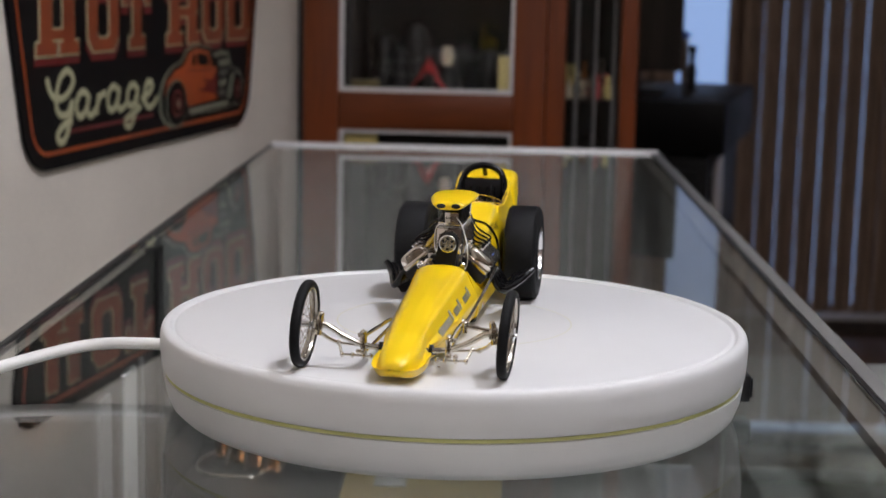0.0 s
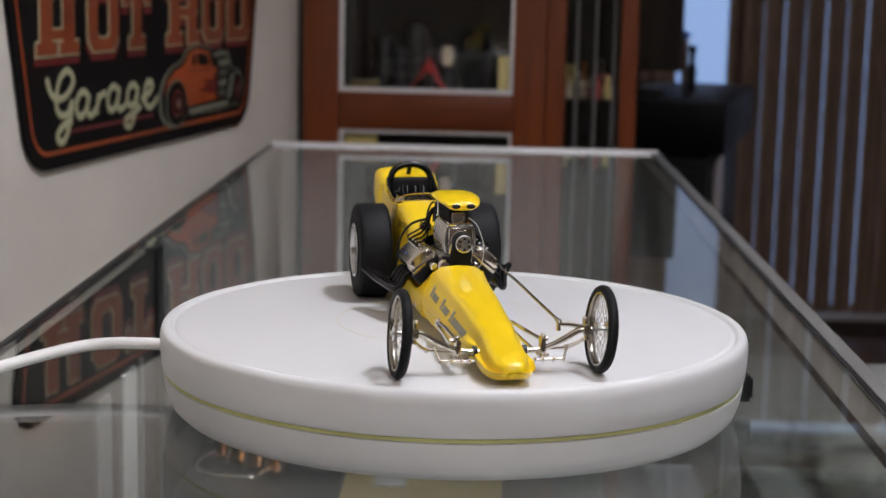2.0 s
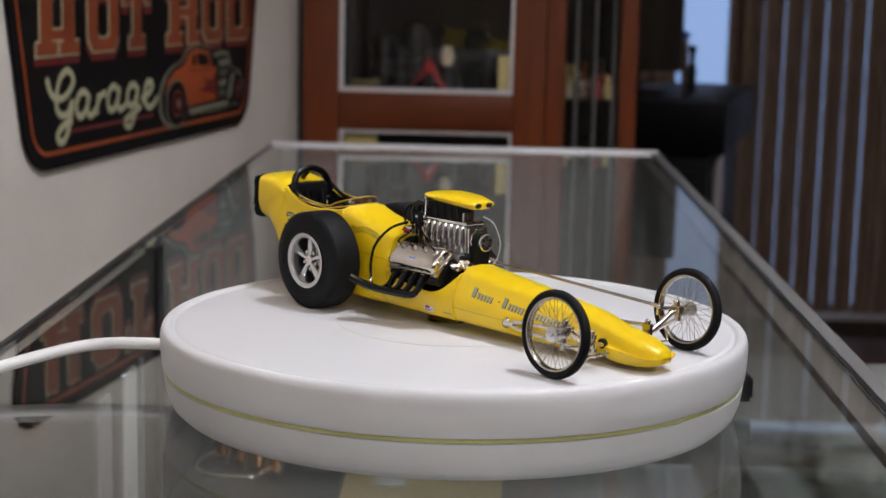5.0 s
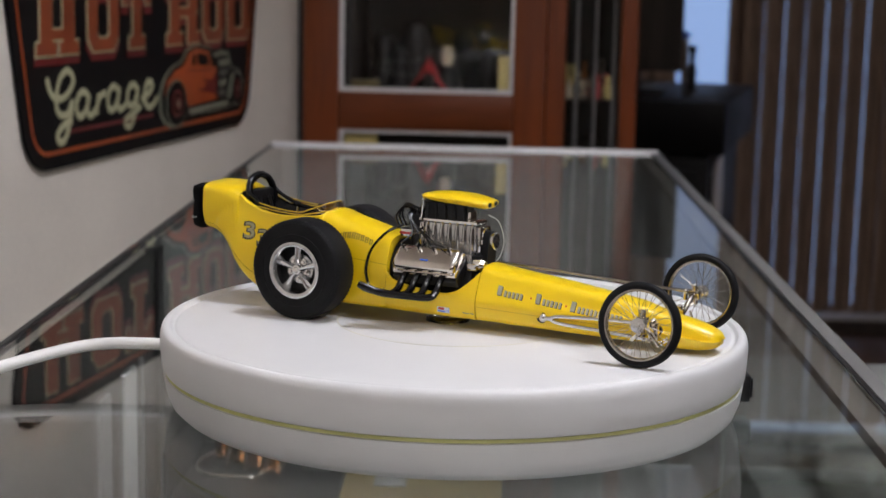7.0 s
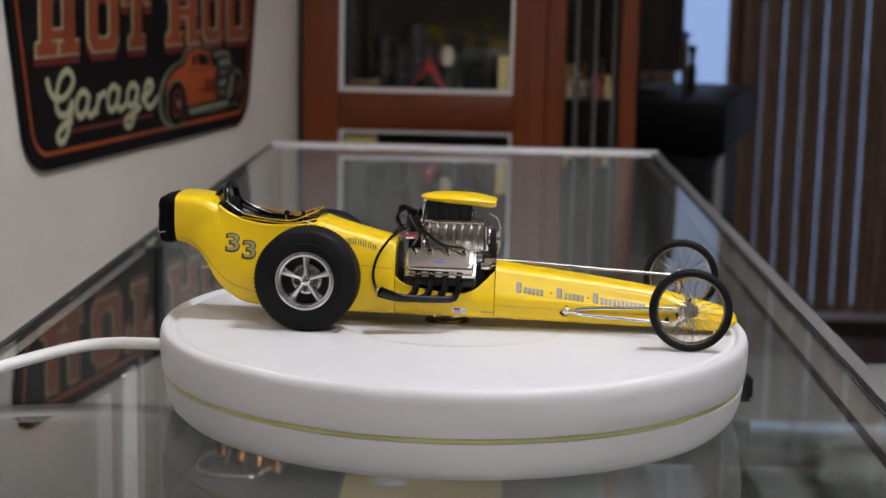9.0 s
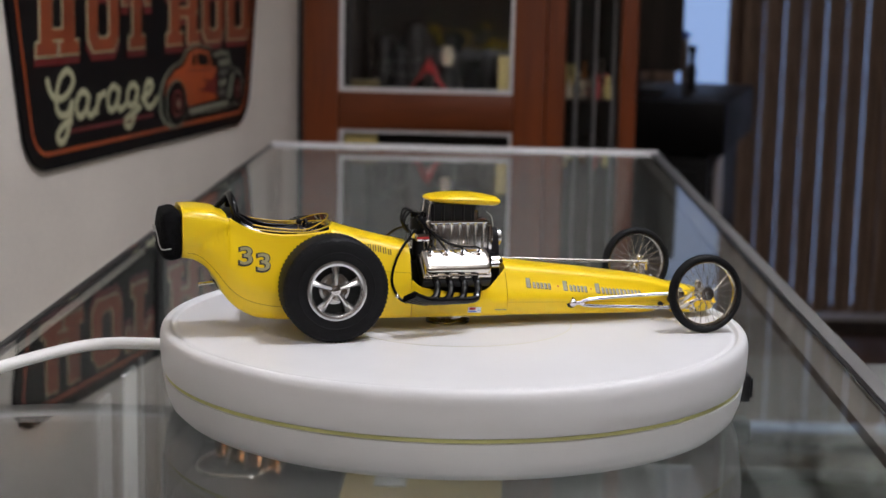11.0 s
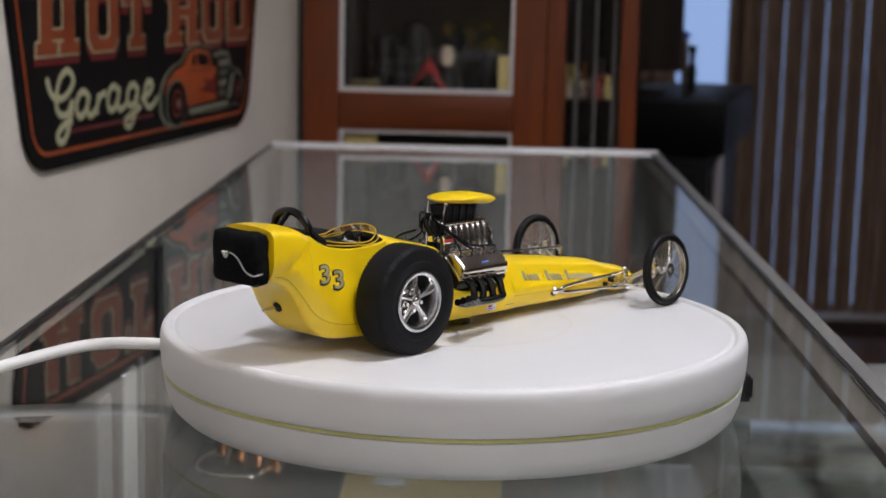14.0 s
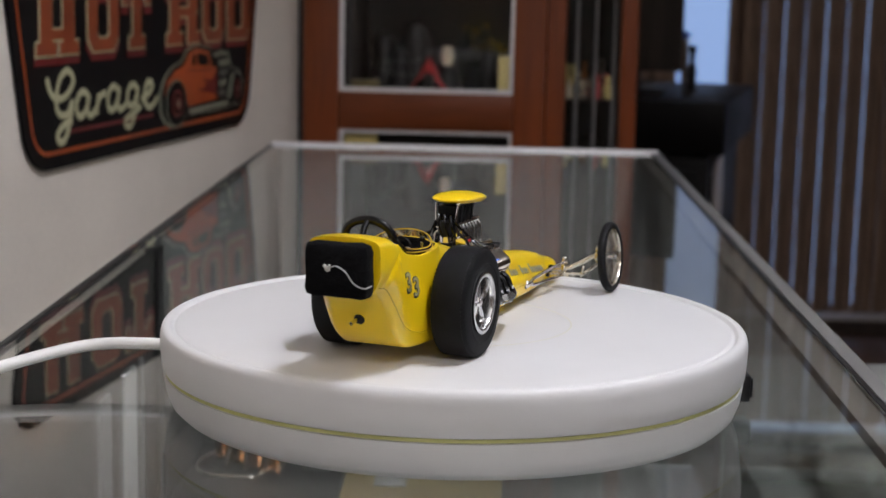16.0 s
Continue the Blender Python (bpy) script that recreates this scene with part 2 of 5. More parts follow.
def pchip(xs, ys, q):
    """Monotone cubic through (xs, ys) at q."""
    xs, ys = np.array(xs, float), np.array(ys, float)
    h, d = np.diff(xs), np.diff(ys) / np.diff(xs)
    m = np.zeros_like(ys)
    for i in range(1, len(xs) - 1):
        if d[i - 1] * d[i] > 0:
            w1, w2 = 2 * h[i] + h[i - 1], h[i] + 2 * h[i - 1]
            m[i] = (w1 + w2) / (w1 / d[i - 1] + w2 / d[i])
    m[0], m[-1] = d[0], d[-1]
    i = np.clip(np.searchsorted(xs, q, side="right") - 1, 0, len(xs) - 2)
    t = (q - xs[i]) / h[i]
    return ((1 + 2 * t) * (1 - t) ** 2 * ys[i] + t * (1 - t) ** 2 * h[i] * m[i] + t * t * (3 - 2 * t) * ys[i + 1] + t * t * (t - 1) * h[i] * m[i + 1])


def loft(bm, stations, nx=5, nl=4, caps=True, dark=None):
    """Skins half-sections [(y, z), ...] given at x, mirrored in y; smooth both ways. dark: rows of (x0, x1, first row) for a second material."""
    xs = [s[0] for s in stations]
    n = len(stations[0][1])
    qx = []
    for a, b in zip(xs, xs[1:]):
        qx += list(np.linspace(a, b, nx, endpoint=False))
    qx = np.array(qx + [xs[-1]])
    ys = np.array([pchip(xs, [s[1][i][0] for s in stations], qx) for i in range(n)])
    zs = np.array([pchip(xs, [s[1][i][1] for s in stations], qx) for i in range(n)])
    qi = np.linspace(0, n - 1, (n - 1) * nl + 1)
    rows = []
    for k, x in enumerate(qx):
        y, z = pchip(range(n), ys[:, k], qi), pchip(range(n), zs[:, k], qi)
        half = list(zip(y, z))
        rows.append([bm.verts.new((x, a, b)) for a, b in half] + [bm.verts.new((x, -a, b)) for a, b in half[-2:0:-1]])
    m, h = len(rows[0]), len(qi)
    for k in range(len(rows) - 1):
        for i in range(m):
            j = (i + 1) % m
            f = bm.faces.new((rows[k][i], rows[k][j], rows[k + 1][j], rows[k + 1][i]))
            if dark:
                ii = i if i < h - 1 else m - 1 - i
                if any(a <= (qx[k] + qx[k + 1]) / 2 <= b and ii >= r * nl for a, b, r in dark):
                    f.material_index = 1
    if caps:
        bm.faces.new(rows[0])
        bm.faces.new(rows[-1])
    return bm


def slab(bm, pts, d0, d1, frame3):
    """Extrudes a flat outline; frame3(u, v, d) places it."""
    a = [bm.verts.new(frame3(u, v, d0)) for u, v in pts]
    b = [bm.verts.new(frame3(u, v, d1)) for u, v in pts]
    bm.faces.new(a)
    bm.faces.new(b)
    for i in range(len(pts)):
        j = (i + 1) % len(pts)
        bm.faces.new((a[i], a[j], b[j], b[i]))
    return bm


def rounded(x0, x1, y0, y1, r, n=8):
    out = []
    for cx, cy, a in ((x1 - r, y1 - r, 0), (x0 + r, y1 - r, 90), (x0 + r, y0 + r, 180), (x1 - r, y0 + r, 270)):
        for k in range(n + 1):
            t = radians(a + 90 * k / n)
            out.append((cx + r * math.cos(t), cy + r * math.sin(t)))
    return out


def words(text, shear=0.0, bold=0.0):
    """A flat mesh of built-in lettering, as a bmesh scaled to the unit square."""
    cu = bpy.data.curves.new("lettering", "FONT")
    cu.body, cu.shear, cu.offset, cu.resolution_u, cu.extrude = text, shear, bold, 4, 0.02
    ob = new("lettering", cu)
    bpy.context.view_layer.update()
    me = bpy.data.meshes.new_from_object(ob.evaluated_get(bpy.context.evaluated_depsgraph_get()))
    bpy.data.objects.remove(ob)
    bpy.data.curves.remove(cu)
    bm = bmesh.new()
    bm.from_mesh(me)
    bpy.data.meshes.remove(me)
    lo = [min(v.co[i] for v in bm.verts) for i in range(3)]
    hi = [max(v.co[i] for v in bm.verts) for i in range(3)]
    for v in bm.verts:
        v.co = [(v.co[i] - lo[i]) / (hi[i] - lo[i]) for i in range(3)]
    return bm


def boxed(name, dims, material, parent=None, label="", bevel=0.0, m=None, smooth=35):
    return part(name, box(bmesh.new(), *dims, m=m, bevel=bevel), material, parent, label, smooth=smooth)


def empty(name, label, category, at=None, group="", kind=""):
    ob = new(name)
    ob.empty_display_size = 0.05
    if at is not None:
        ob.matrix_basis = at
    return tagged(ob, label, category, group, kind)


def structure(ob, label, category=""):
    return tagged(ob, label, category or ob.name.split("_")[0], kind="structure")


# ---- the room ----
WALL_AT = pose(-0.23, 1.36, 0, 0, 0, -10.5)   # local y runs along the wall, local x into the room

structure(boxed("floor", (-2.5, 3.6, -2.6, 4.8, -0.06, 0.0), FLOOR), "brown floor, dim, seen past the showcase")
structure(boxed("ceiling", (-2.5, 3.6, -2.6, 4.8, 2.45, 2.5), CEIL), "plain white ceiling overhead")
structure(boxed("wall_west", (-0.1, 0.0, -4.2, 3.4, 0.0, 2.45), WALL, m=WALL_AT), "beige painted wall behind the showcase", "wall")
structure(boxed("wall_south", (-2.5, 3.6, -2.6, -2.5, 0.0, 2.45), PLAIN), "plain dark brown wall, unseen, keeping the room dim", "wall")
structure(boxed("wall_east", (3.3, 3.4, -2.5, 4.7, 0.0, 2.45), PLAIN), "plain dark brown wall, unseen, keeping the room dim", "wall")
WX0, WX1, WZ0, WZ1 = 0.47, 2.35, 0.04, 2.33


def north_wall():
    bm = bmesh.new()
    box(bm, -0.6, WX0, 4.7, 4.8, 0, 2.45)
    box(bm, WX1, 3.4, 4.7, 4.8, 0, 2.45)
    box(bm, WX0, WX1, 4.7, 4.8, WZ1, 2.45)
    box(bm, WX0, WX1, 4.7, 4.8, 0, WZ0)
    structure(part("wall_north", bm, PLAIN), "dark brown wall with a wide glazed opening", "wall")


north_wall()


def glazed_door():
    bm = bmesh.new()
    for x0, x1 in ((WX0, WX0 + 0.05), (1.30, 1.36), (WX1 - 0.05, WX1)):
        box(bm, x0, x1, 4.73, 4.77, WZ0, WZ1)
    box(bm, WX0, WX1, 4.731, 4.769, WZ0, WZ0 + 0.05)
    box(bm, WX0, WX1, 4.731, 4.769, WZ1 - 0.05, WZ1)
    d = structure(part("window_1", bm, WHITEEDGE), "pale framed sliding glass door behind the blinds", "window")
    for x0, x1 in ((WX0 + 0.05, 1.30), (1.36, WX1 - 0.05)):
        p = boxed("pane", (x0, x1, 4.747, 4.753, WZ0 + 0.05, WZ1 - 0.05), PANE, d)
        p.visible_shadow = False


glazed_door()
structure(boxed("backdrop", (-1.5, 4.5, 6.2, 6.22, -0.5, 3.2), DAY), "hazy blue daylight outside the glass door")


def blinds():
    root = empty("vertical_blinds", "brown vertical blinds, nearly closed, hung over a glass door", "blinds", pose(0, 4.6, 0))
    boxed("head_rail", (WX0 - 0.02, WX1 + 0.05, -0.02, 0.0985, 2.305, 2.36), SLAT, root)
    # Pale strip imitates the daylight that leaks under the blinds.
    boxed("bottom_rail", (0.80, WX1, -0.008, 0.008, 0.066, 0.083), WHITEEDGE, root, "pale strip along the blinds' foot, standing in for leaking daylight")
    bm = bmesh.new()
    n = 6
    for i in range(n):
        u0, u1 = -0.5 + i / n, -0.5 + (i + 1) / n
        for a, b in ((u0, u1),):
            x0, x1 = 0.0712 * a, 0.0712 * b
            y0, y1 = 0.008 * (1 - 4 * a * a), 0.008 * (1 - 4 * b * b)
            v = [bm.verts.new(p) for p in ((x0, y0, 0.09), (x1, y1, 0.09), (x1, y1, 2.208), (x0, y0, 2.208))]
            w = [bm.verts.new((p.co.x, p.co.y + 0.0015, p.co.z)) for p in v]
            bm.faces.new(v)
            bm.faces.new(w[::-1])
            for k in range(4):
                bm.faces.new((v[k], v[(k + 1) % 4], w[(k + 1) % 4], w[k]))
    bmesh.ops.remove_doubles(bm, verts=bm.verts, dist=1e-6)
    first = part("slat", bm, SLAT, root)
    rnd = random.Random(4)
    places = [0.484, 0.532, 0.578, 0.806] + [0.8560 + 0.0661 * i for i in range(23)]
    first.matrix_basis = pose(places[0], 0, 0, 0, 0, 19)
    for x in places[1:]:
        share(first, root, pose(x, rnd.uniform(-0.001, 0.001), 0, 0, rnd.uniform(-0.05, 0.05), rnd.uniform(18.9, 19.5)))


blinds()


def ceiling_lamp(x, y, r, group, drum=0.0):
    root = empty("ceiling_lamp", "unseen round white ceiling lamp, lit", "lamp", pose(x, y, 2.45), group)
    part("housing", lathe(bmesh.new(), [(r * 1.15, 0.0), (r * 1.15, -0.05), (r * 1.06, -0.05), (r * 1.06, -0.02), (0.0, -0.02)], 32), WHITE, root)
    part("diffuser", lathe(bmesh.new(), [(0.0, -0.03), (r, -0.03), (r, -0.045), (0.0, -0.045)], 32), LAMPGLOW, root, "glowing round diffuser")
    # Unseen drum, added so that the lamp leaves the upper wall dimmer.
    if drum:
        part("drum_shade", lathe(bmesh.new(), [(drum, 0.0), (drum, -0.495), (drum + 0.006, -0.495), (drum + 0.006, 0.0)], 64, "z", True), SHADE, root, "deep drum shade, added unseen to dim the upper wall")


ceiling_lamp(0.42, -0.12, 0.11, "ceiling lamps", 0.40)
# Made-up fixtures for the two added fill lights.
ceiling_lamp(0.55, -1.6, 0.15, "ceiling lamps")
ceiling_lamp(2.3, 2.7, 0.15, "ceiling lamps")


def black_desk():
    root = empty("black_desk", "black laminate desk cabinet standing by the blinds", "desk", pose(0.455, 2.37, 0, 0, 0, -14))
    t = TOP - 0.07
    boxed("worktop", (-0.42, 0.0, 0.0, 0.61, t - 0.10, t), BLACKBOX, root, bevel=0.006)
    boxed("body", (-0.40, -0.03, 0.03, 0.59, 0.06, t - 0.105), BLACKBOX, root, bevel=0.004)
    boxed("plinth", (-0.38, -0.05, 0.05, 0.57, 0.0, 0.058), DARK, root)
    boxed("drawer", (-0.385, -0.045, 0.012, 0.028, t - 0.36, t - 0.13), BLACKBOX, root, bevel=0.003)
    boxed("handle", (-0.25, -0.17, -0.002, 0.010, t - 0.25, t - 0.238), ALUDK, root, bevel=0.002)
    pap = boxed("paper_folder", (-0.028, -0.020, 0.10, 0.22, t - 0.24, t - 0.12), WHITEEDGE, root, "pale folder in the side rack", bevel=0.002)
    # Made-up panel for a dark, faintly lined area; no screen is known.
    lined_panel = empty("monitor", "dark brown panel on the black desk, standing in for dark slats", "monitor", pose(0.335, 2.60, t, 0, 0, -14))
    boxed("foot", (-0.10, 0.03, -0.06, 0.06, 0.0, 0.012), BLACKP, lined_panel, bevel=0.003)
    boxed("neck", (-0.05, -0.02, -0.01, 0.01, 0.012, 0.06), BLACKP, lined_panel)
    boxed("panel", (-0.25, 0.062, -0.014, 0.014, 0.045, 0.40), DARKSLAT, lined_panel, bevel=0.004)
    bot = empty("bottle", "slim black bottle on the desk", "bottle", pose(0.432, 2.72, t))
    part("body", lathe(bmesh.new(), [(0.0, 0.0), (0.010, 0.0), (0.010, 0.045), (0.006, 0.055), (0.006, 0.075), (0.0, 0.075)], 16), BLACKP, bot)
    part("cap", lathe(bmesh.new(), [(0.0, 0.0755), (0.008, 0.0755), (0.008, 0.093), (0.0, 0.093)], 16), BLACKP, bot)
    jug = empty("water_jug", "blue-topped clear water jug on the desk", "jug", pose(0.418, 2.80, t))
    part("body", lathe(bmesh.new(), [(0.0, 0.0), (0.014, 0.0), (0.016, 0.05), (0.014, 0.105), (0.0, 0.105)], 20), THINCLEAR, jug)
    part("lid", lathe(bmesh.new(), [(0.0, 0.106), (0.018, 0.106), (0.018, 0.115), (0.009, 0.120), (0.0, 0.120)], 20), BLUE, jug, "blue plastic lid")


black_desk()


# ---- curio cabinet ----
def curio():
    root = empty("curio_cabinet", "red-brown wooden curio cabinet with glazed door and side", "cabinet", pose(0, 1.36, 0))
    T = TOP
    x0, x1 = -0.2213, 0.1076
    # Near-black side strip stands in for the shaded gap at the wall.
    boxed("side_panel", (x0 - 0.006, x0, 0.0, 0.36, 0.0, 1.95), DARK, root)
    # Added dark panel, hides the slanting wall that cuts into the cabinet.
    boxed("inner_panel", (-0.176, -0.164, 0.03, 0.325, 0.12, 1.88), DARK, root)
    boxed("corner_post", (0.0842, x1, 0.003, 0.05, 0.1, 1.9), WOOD, root, bevel=0.002)
    boxed("door_stile", (x0, -0.1766, 0.0, 0.025, 0.12, 1.88), WOOD, root, bevel=0.002)
    boxed("door_stile", (0.0428, 0.0832, 0.0, 0.025, 0.12, 1.88), WOOD, root, bevel=0.002)
    boxed("door_rail", (-0.1766, 0.0428, 0.002, 0.023, T - 0.0427, T + 0.0042), WOODH, root, bevel=0.002)
    boxed("door_rail", (-0.1766, 0.0428, 0.002, 0.023, 1.80, 1.88), WOODH, root, bevel=0.002)
    boxed("door_rail", (-0.1766, 0.0428, 0.002, 0.023, 0.12, 0.22), WOODH, root, bevel=0.002)
    boxed("plinth", (x0, 0.19, 0.02, 0.36, 0.0, 0.118), WOODH, root, bevel=0.003)
    boxed("crown", (x0 - 0.005, 0.22, -0.02, 0.37, 1.885, 1.95), WOODH, root, bevel=0.004)
    boxed("back_panel", (x0, 0.205, 0.33, 0.345, 0.12, 1.88), CABINETDARK, root, "near-black back, the cabinet's inner shade put into its colour")
    boxed("outer_post", (0.1824, 0.2046, 0.08, 0.12, 0.12, 1.88), WOOD, root, bevel=0.002)
    for z0, z1 in ((T + 0.0045, 1.80), (0.22, T - 0.043)):
        p = boxed("pane", (-0.1764, 0.0426, 0.010, 0.014, z0, z1), PANE, root)
        p.visible_shadow = False
        for d in ((-0.1764, -0.1710, 0.006, 0.0098, z0, z1), (0.0385, 0.0426, 0.006, 0.0098, z0, z1),
                  (-0.171, 0.0385, 0.006, 0.0098, z0, z0 + 0.0055), (-0.171, 0.0385, 0.006, 0.0098, z1 - 0.0045, z1)):
            boxed("bevel_strip", d, WHITEEDGE, root, "pale bevelled edge of the glass")
    q = Matrix.Translation((0.109, 0.03, 0)) @ Matrix.Rotation(math.atan2(0.06, 0.075), 4, "Z")
    p = boxed("side_pane", (0.0, 0.095, -0.002, 0.002, 0.12, 1.88), PANE, root, m=q)
    p.visible_shadow = False
    # Grey strips on the side pane imitate vertical streaks of reflection.
    for u in (0.014, 0.046, 0.078):
        boxed("bevel_strip", (u, u + 0.003, -0.005, -0.0025, 0.12, 1.88), ALU, root, m=q)
    for z in (T - 0.003, T + 0.30, T - 0.36):
        boxed("shelf", (-0.162, 0.10, 0.03, 0.325, z - 0.012, z), WOODH if z < T else PANE, root)
    boxed("shelf", (0.112, 0.175, 0.10, 0.32, T - 0.011, T - 0.005), PANE, root)


curio()
SH = TOP - 0.003          # height of the cabinet's middle shelf
CY = 1.36


def cabinet_things():
    t = empty("card_box", "pale yellow card box on the cabinet shelf", "box", pose(0.0375, CY + 0.032, SH))
    boxed("body", (-0.014, 0.014, -0.012, 0.012, 0.0, 0.054), GOLDTAG, t, bevel=0.001)
    t = empty("brass_plaque", "small brass plaque leaning on the cabinet shelf", "plaque", pose(-0.152, CY + 0.045, SH))
    boxed("plate", (-0.025, 0.024, -0.002, 0.002, 0.0, 0.021), DARKBRASS, t, bevel=0.0008)
    boxed("foot", (-0.015, 0.015, 0.002, 0.012, 0.0, 0.004), DARKBRASS, t)
    t = empty("brass_plaque", "small pale card behind the lower pane", "plaque", pose(-0.149, CY + 0.022, TOP - 0.075))
    boxed("plate", (-0.021, 0.021, -0.002, 0.002, 0.0, 0.028), GOLDTAG, t)
    # folded cloth
    bm = bmesh.new()
    bmesh.ops.create_grid(bm, x_segments=26, y_segments=12, size=0.5)
    for v in bm.verts:
        x, y = v.co.x, v.co.y
        h = 0.040 * math.exp(-(x * 3.2) ** 2) * (0.6 + 0.4 * math.cos(y * 3)) + 0.006 * noise.noise((x * 9, y * 7, 3.1)) + 0.009
        v.co = (x * 0.045, y * 0.05, max(0.001, h))
    bmesh.ops.solidify(bm, geom=bm.faces, thickness=0.001)
    c = part("folded_cloth", bm, REDCLOTH)
    c.matrix_basis = pose(-0.066, CY + 0.07, SH)
    tagged(c, "bright red cloth heaped on the cabinet shelf", "cloth")
    # plain figurines
    prof = [(0.0, 0.0), (0.014, 0.0), (0.015, 0.01), (0.010, 0.022), (0.011, 0.032), (0.006, 0.040), (0.0, 0.042)]
    for i, (x, y, k, m) in enumerate(((-0.042, 0.09, 1.5, SATIN), (-0.012, 0.10, 1.0, CLOTHBLK), (0.012, 0.12, 1.35, SATIN), (-0.105, 0.10, 1.45, SATIN), (-0.085, 0.13, 2.2, DARK), (-0.128, 0.14, 1.9, SATIN))):
        f = part("figurine", lathe(bmesh.new(), [(r * k * 0.8, h * k) for r, h in prof], 14), m)
        f.matrix_basis = pose(x, CY + y, SH)
        tagged(f, "small dark figurine on the cabinet shelf", "figurine", "figurines in the cabinet")
    rnd = random.Random(3)
    for i in range(20):
        r, tall = rnd.uniform(0.0040, 0.0075), rnd.uniform(0.8, 2.6)
        prof = [(0.0, 0.0), (r * 0.7, 0.0), (r, r * tall), (r * 0.45, r * 1.8 * tall), (r * 0.6, r * 2.4 * tall), (0.0, r * 2.6 * tall)]
        o = part("ornament", lathe(bmesh.new(), prof, 12), (CREAM, SIGNGREY, CHROME, REDCLOTH, GOLDTAG, COPPER)[i % 6])
        o.matrix_basis = pose(0.118 + 0.0125 * (i % 5) + rnd.uniform(-0.002, 0.002), CY + 0.125 + 0.045 * (i // 5), TOP - 0.005)
        tagged(o, "tiny glazed ornament on a glass cabinet shelf", "ornament", "ornaments in the cabinet")
    f = part("vase", lathe(bmesh.new(), [(0.0, 0.0), (0.006, 0.0), (0.0085, 0.010), (0.006, 0.02), (0.0065, 0.024), (0.0, 0.0245)], 14), CREAM)
    f.matrix_basis = pose(-0.042, CY + 0.062, SH + 0.04)
    tagged(f, "tiny cream vase on the heaped cloth", "vase")


cabinet_things()


# ---- showcase ----
def showcase():
    L0, L1 = -1.05, 1.075
    root = empty("showcase", "long glass showcase with grey metal edges", "showcase", pose(0, 0, 0))
    G = GLASS
    boxed("glass_top", (-0.2215, 0.1880, L0, L1, G - 0.006, G), GLASSM, root, "clear glass top").visible_shadow = False
    boxed("edge_rail", (0.1907, 0.1995, L0, L1, G - 0.010, G + 0.001), ALU, root, "grey anodised edge rail", bevel=0.001)
    boxed("edge_gasket", (0.1883, 0.1904, L0, L1, G - 0.010, G + 0.0005), ALUDK, root)
    boxed("inner_strip", (0.1745, 0.1878, L0, L1 - 0.004, G - 0.012, G - 0.0065), INNER, root, "brown-grey strip under the glass edge")
    boxed("end_rail", (-0.224, 0.1985, L1 + 0.0005, L1 + 0.014, G - 0.007, G + 0.003), WHITEEDGE, root, "pale end rail", bevel=0.001)
    boxed("wall_gasket", (-0.2245, -0.2217, L0, L1, G - 0.009, G + 0.001), ALUDK, root, "black edge strip")
    boxed("front_pane", (0.184, 0.188, L0, L1 - 0.023, 0.51, G - 0.0125), GLASSM, root).visible_shadow = False
    boxed("end_pane", (-0.21, 0.18, L1 - 0.006, L1 - 0.002, 0.51, G - 0.3005), GLASSM, root).visible_shadow = False
    boxed("end_panel", (-0.21, 0.18, L1 - 0.006, L1 - 0.002, G - 0.30, G - 0.0075), ENDGREY, root, "pale grey end panel")
    boxed("corner_post", (0.168, 0.186, L1 - 0.022, L1 - 0.0065, 0.46, G - 0.0125), ALU, root, bevel=0.001)
    boxed("corner_post", (-0.218, -0.212, L1 - 0.018, L1 - 0.0065, 0.46, G - 0.0105), ALUDK, root, bevel=0.001)
    boxed("sliding_door", (-0.2215, -0.2185, 0.41, L1 - 0.02, 0.46, G - 0.0105), MIRROR, root, "grey mirrored sliding back door")
    near = boxed("sliding_door", (-0.2175, -0.2145, L0, 0.412, 0.46, G - 0.0105), SMOKED, root, "smoked brown mirrored sliding back door")
    boxed("door_edge", (-0.2178, -0.2125, 0.4125, 0.430, 0.46, G - 0.0105), BLACKP, near, "black edge seal")
    # Pale strips imitate upright reflections in the mirrored door.
    for y0, y1, m in ((0.238, 0.266, ALU), (0.306, 0.338, DECK), (0.352, 0.360, ALU)):
        boxed("door_stile", (-0.2143, -0.2120, y0, y1, 0.46, G - 0.075), m, near, "pale strip imitating an upright reflection in the door")
    boxed("deck", (-0.212, 0.18, L0, L1 - 0.008, 0.462, 0.50), DECK, root, "grey display deck")
    boxed("glass_shelf", (-0.205, 0.172, 0.10, 0.50, G - 0.186, G - 0.180), GLASSM, root, "clear glass shelf").visible_shadow = False
    for x0, x1 in ((-0.2135, -0.2055), (0.1725, 0.1835)):
        boxed("shelf_bracket", (x0, x1, 0.28, 0.30, G - 0.190, G - 0.178), ALUDK, root)
    boxed("base", (-0.222, 0.19, L0, L1, 0.06, 0.458), PLAIN, root, bevel=0.004)
    boxed("plinth", (-0.20, 0.17, L0 + 0.02, L1 - 0.02, 0.0, 0.058), DARK, root)


showcase()


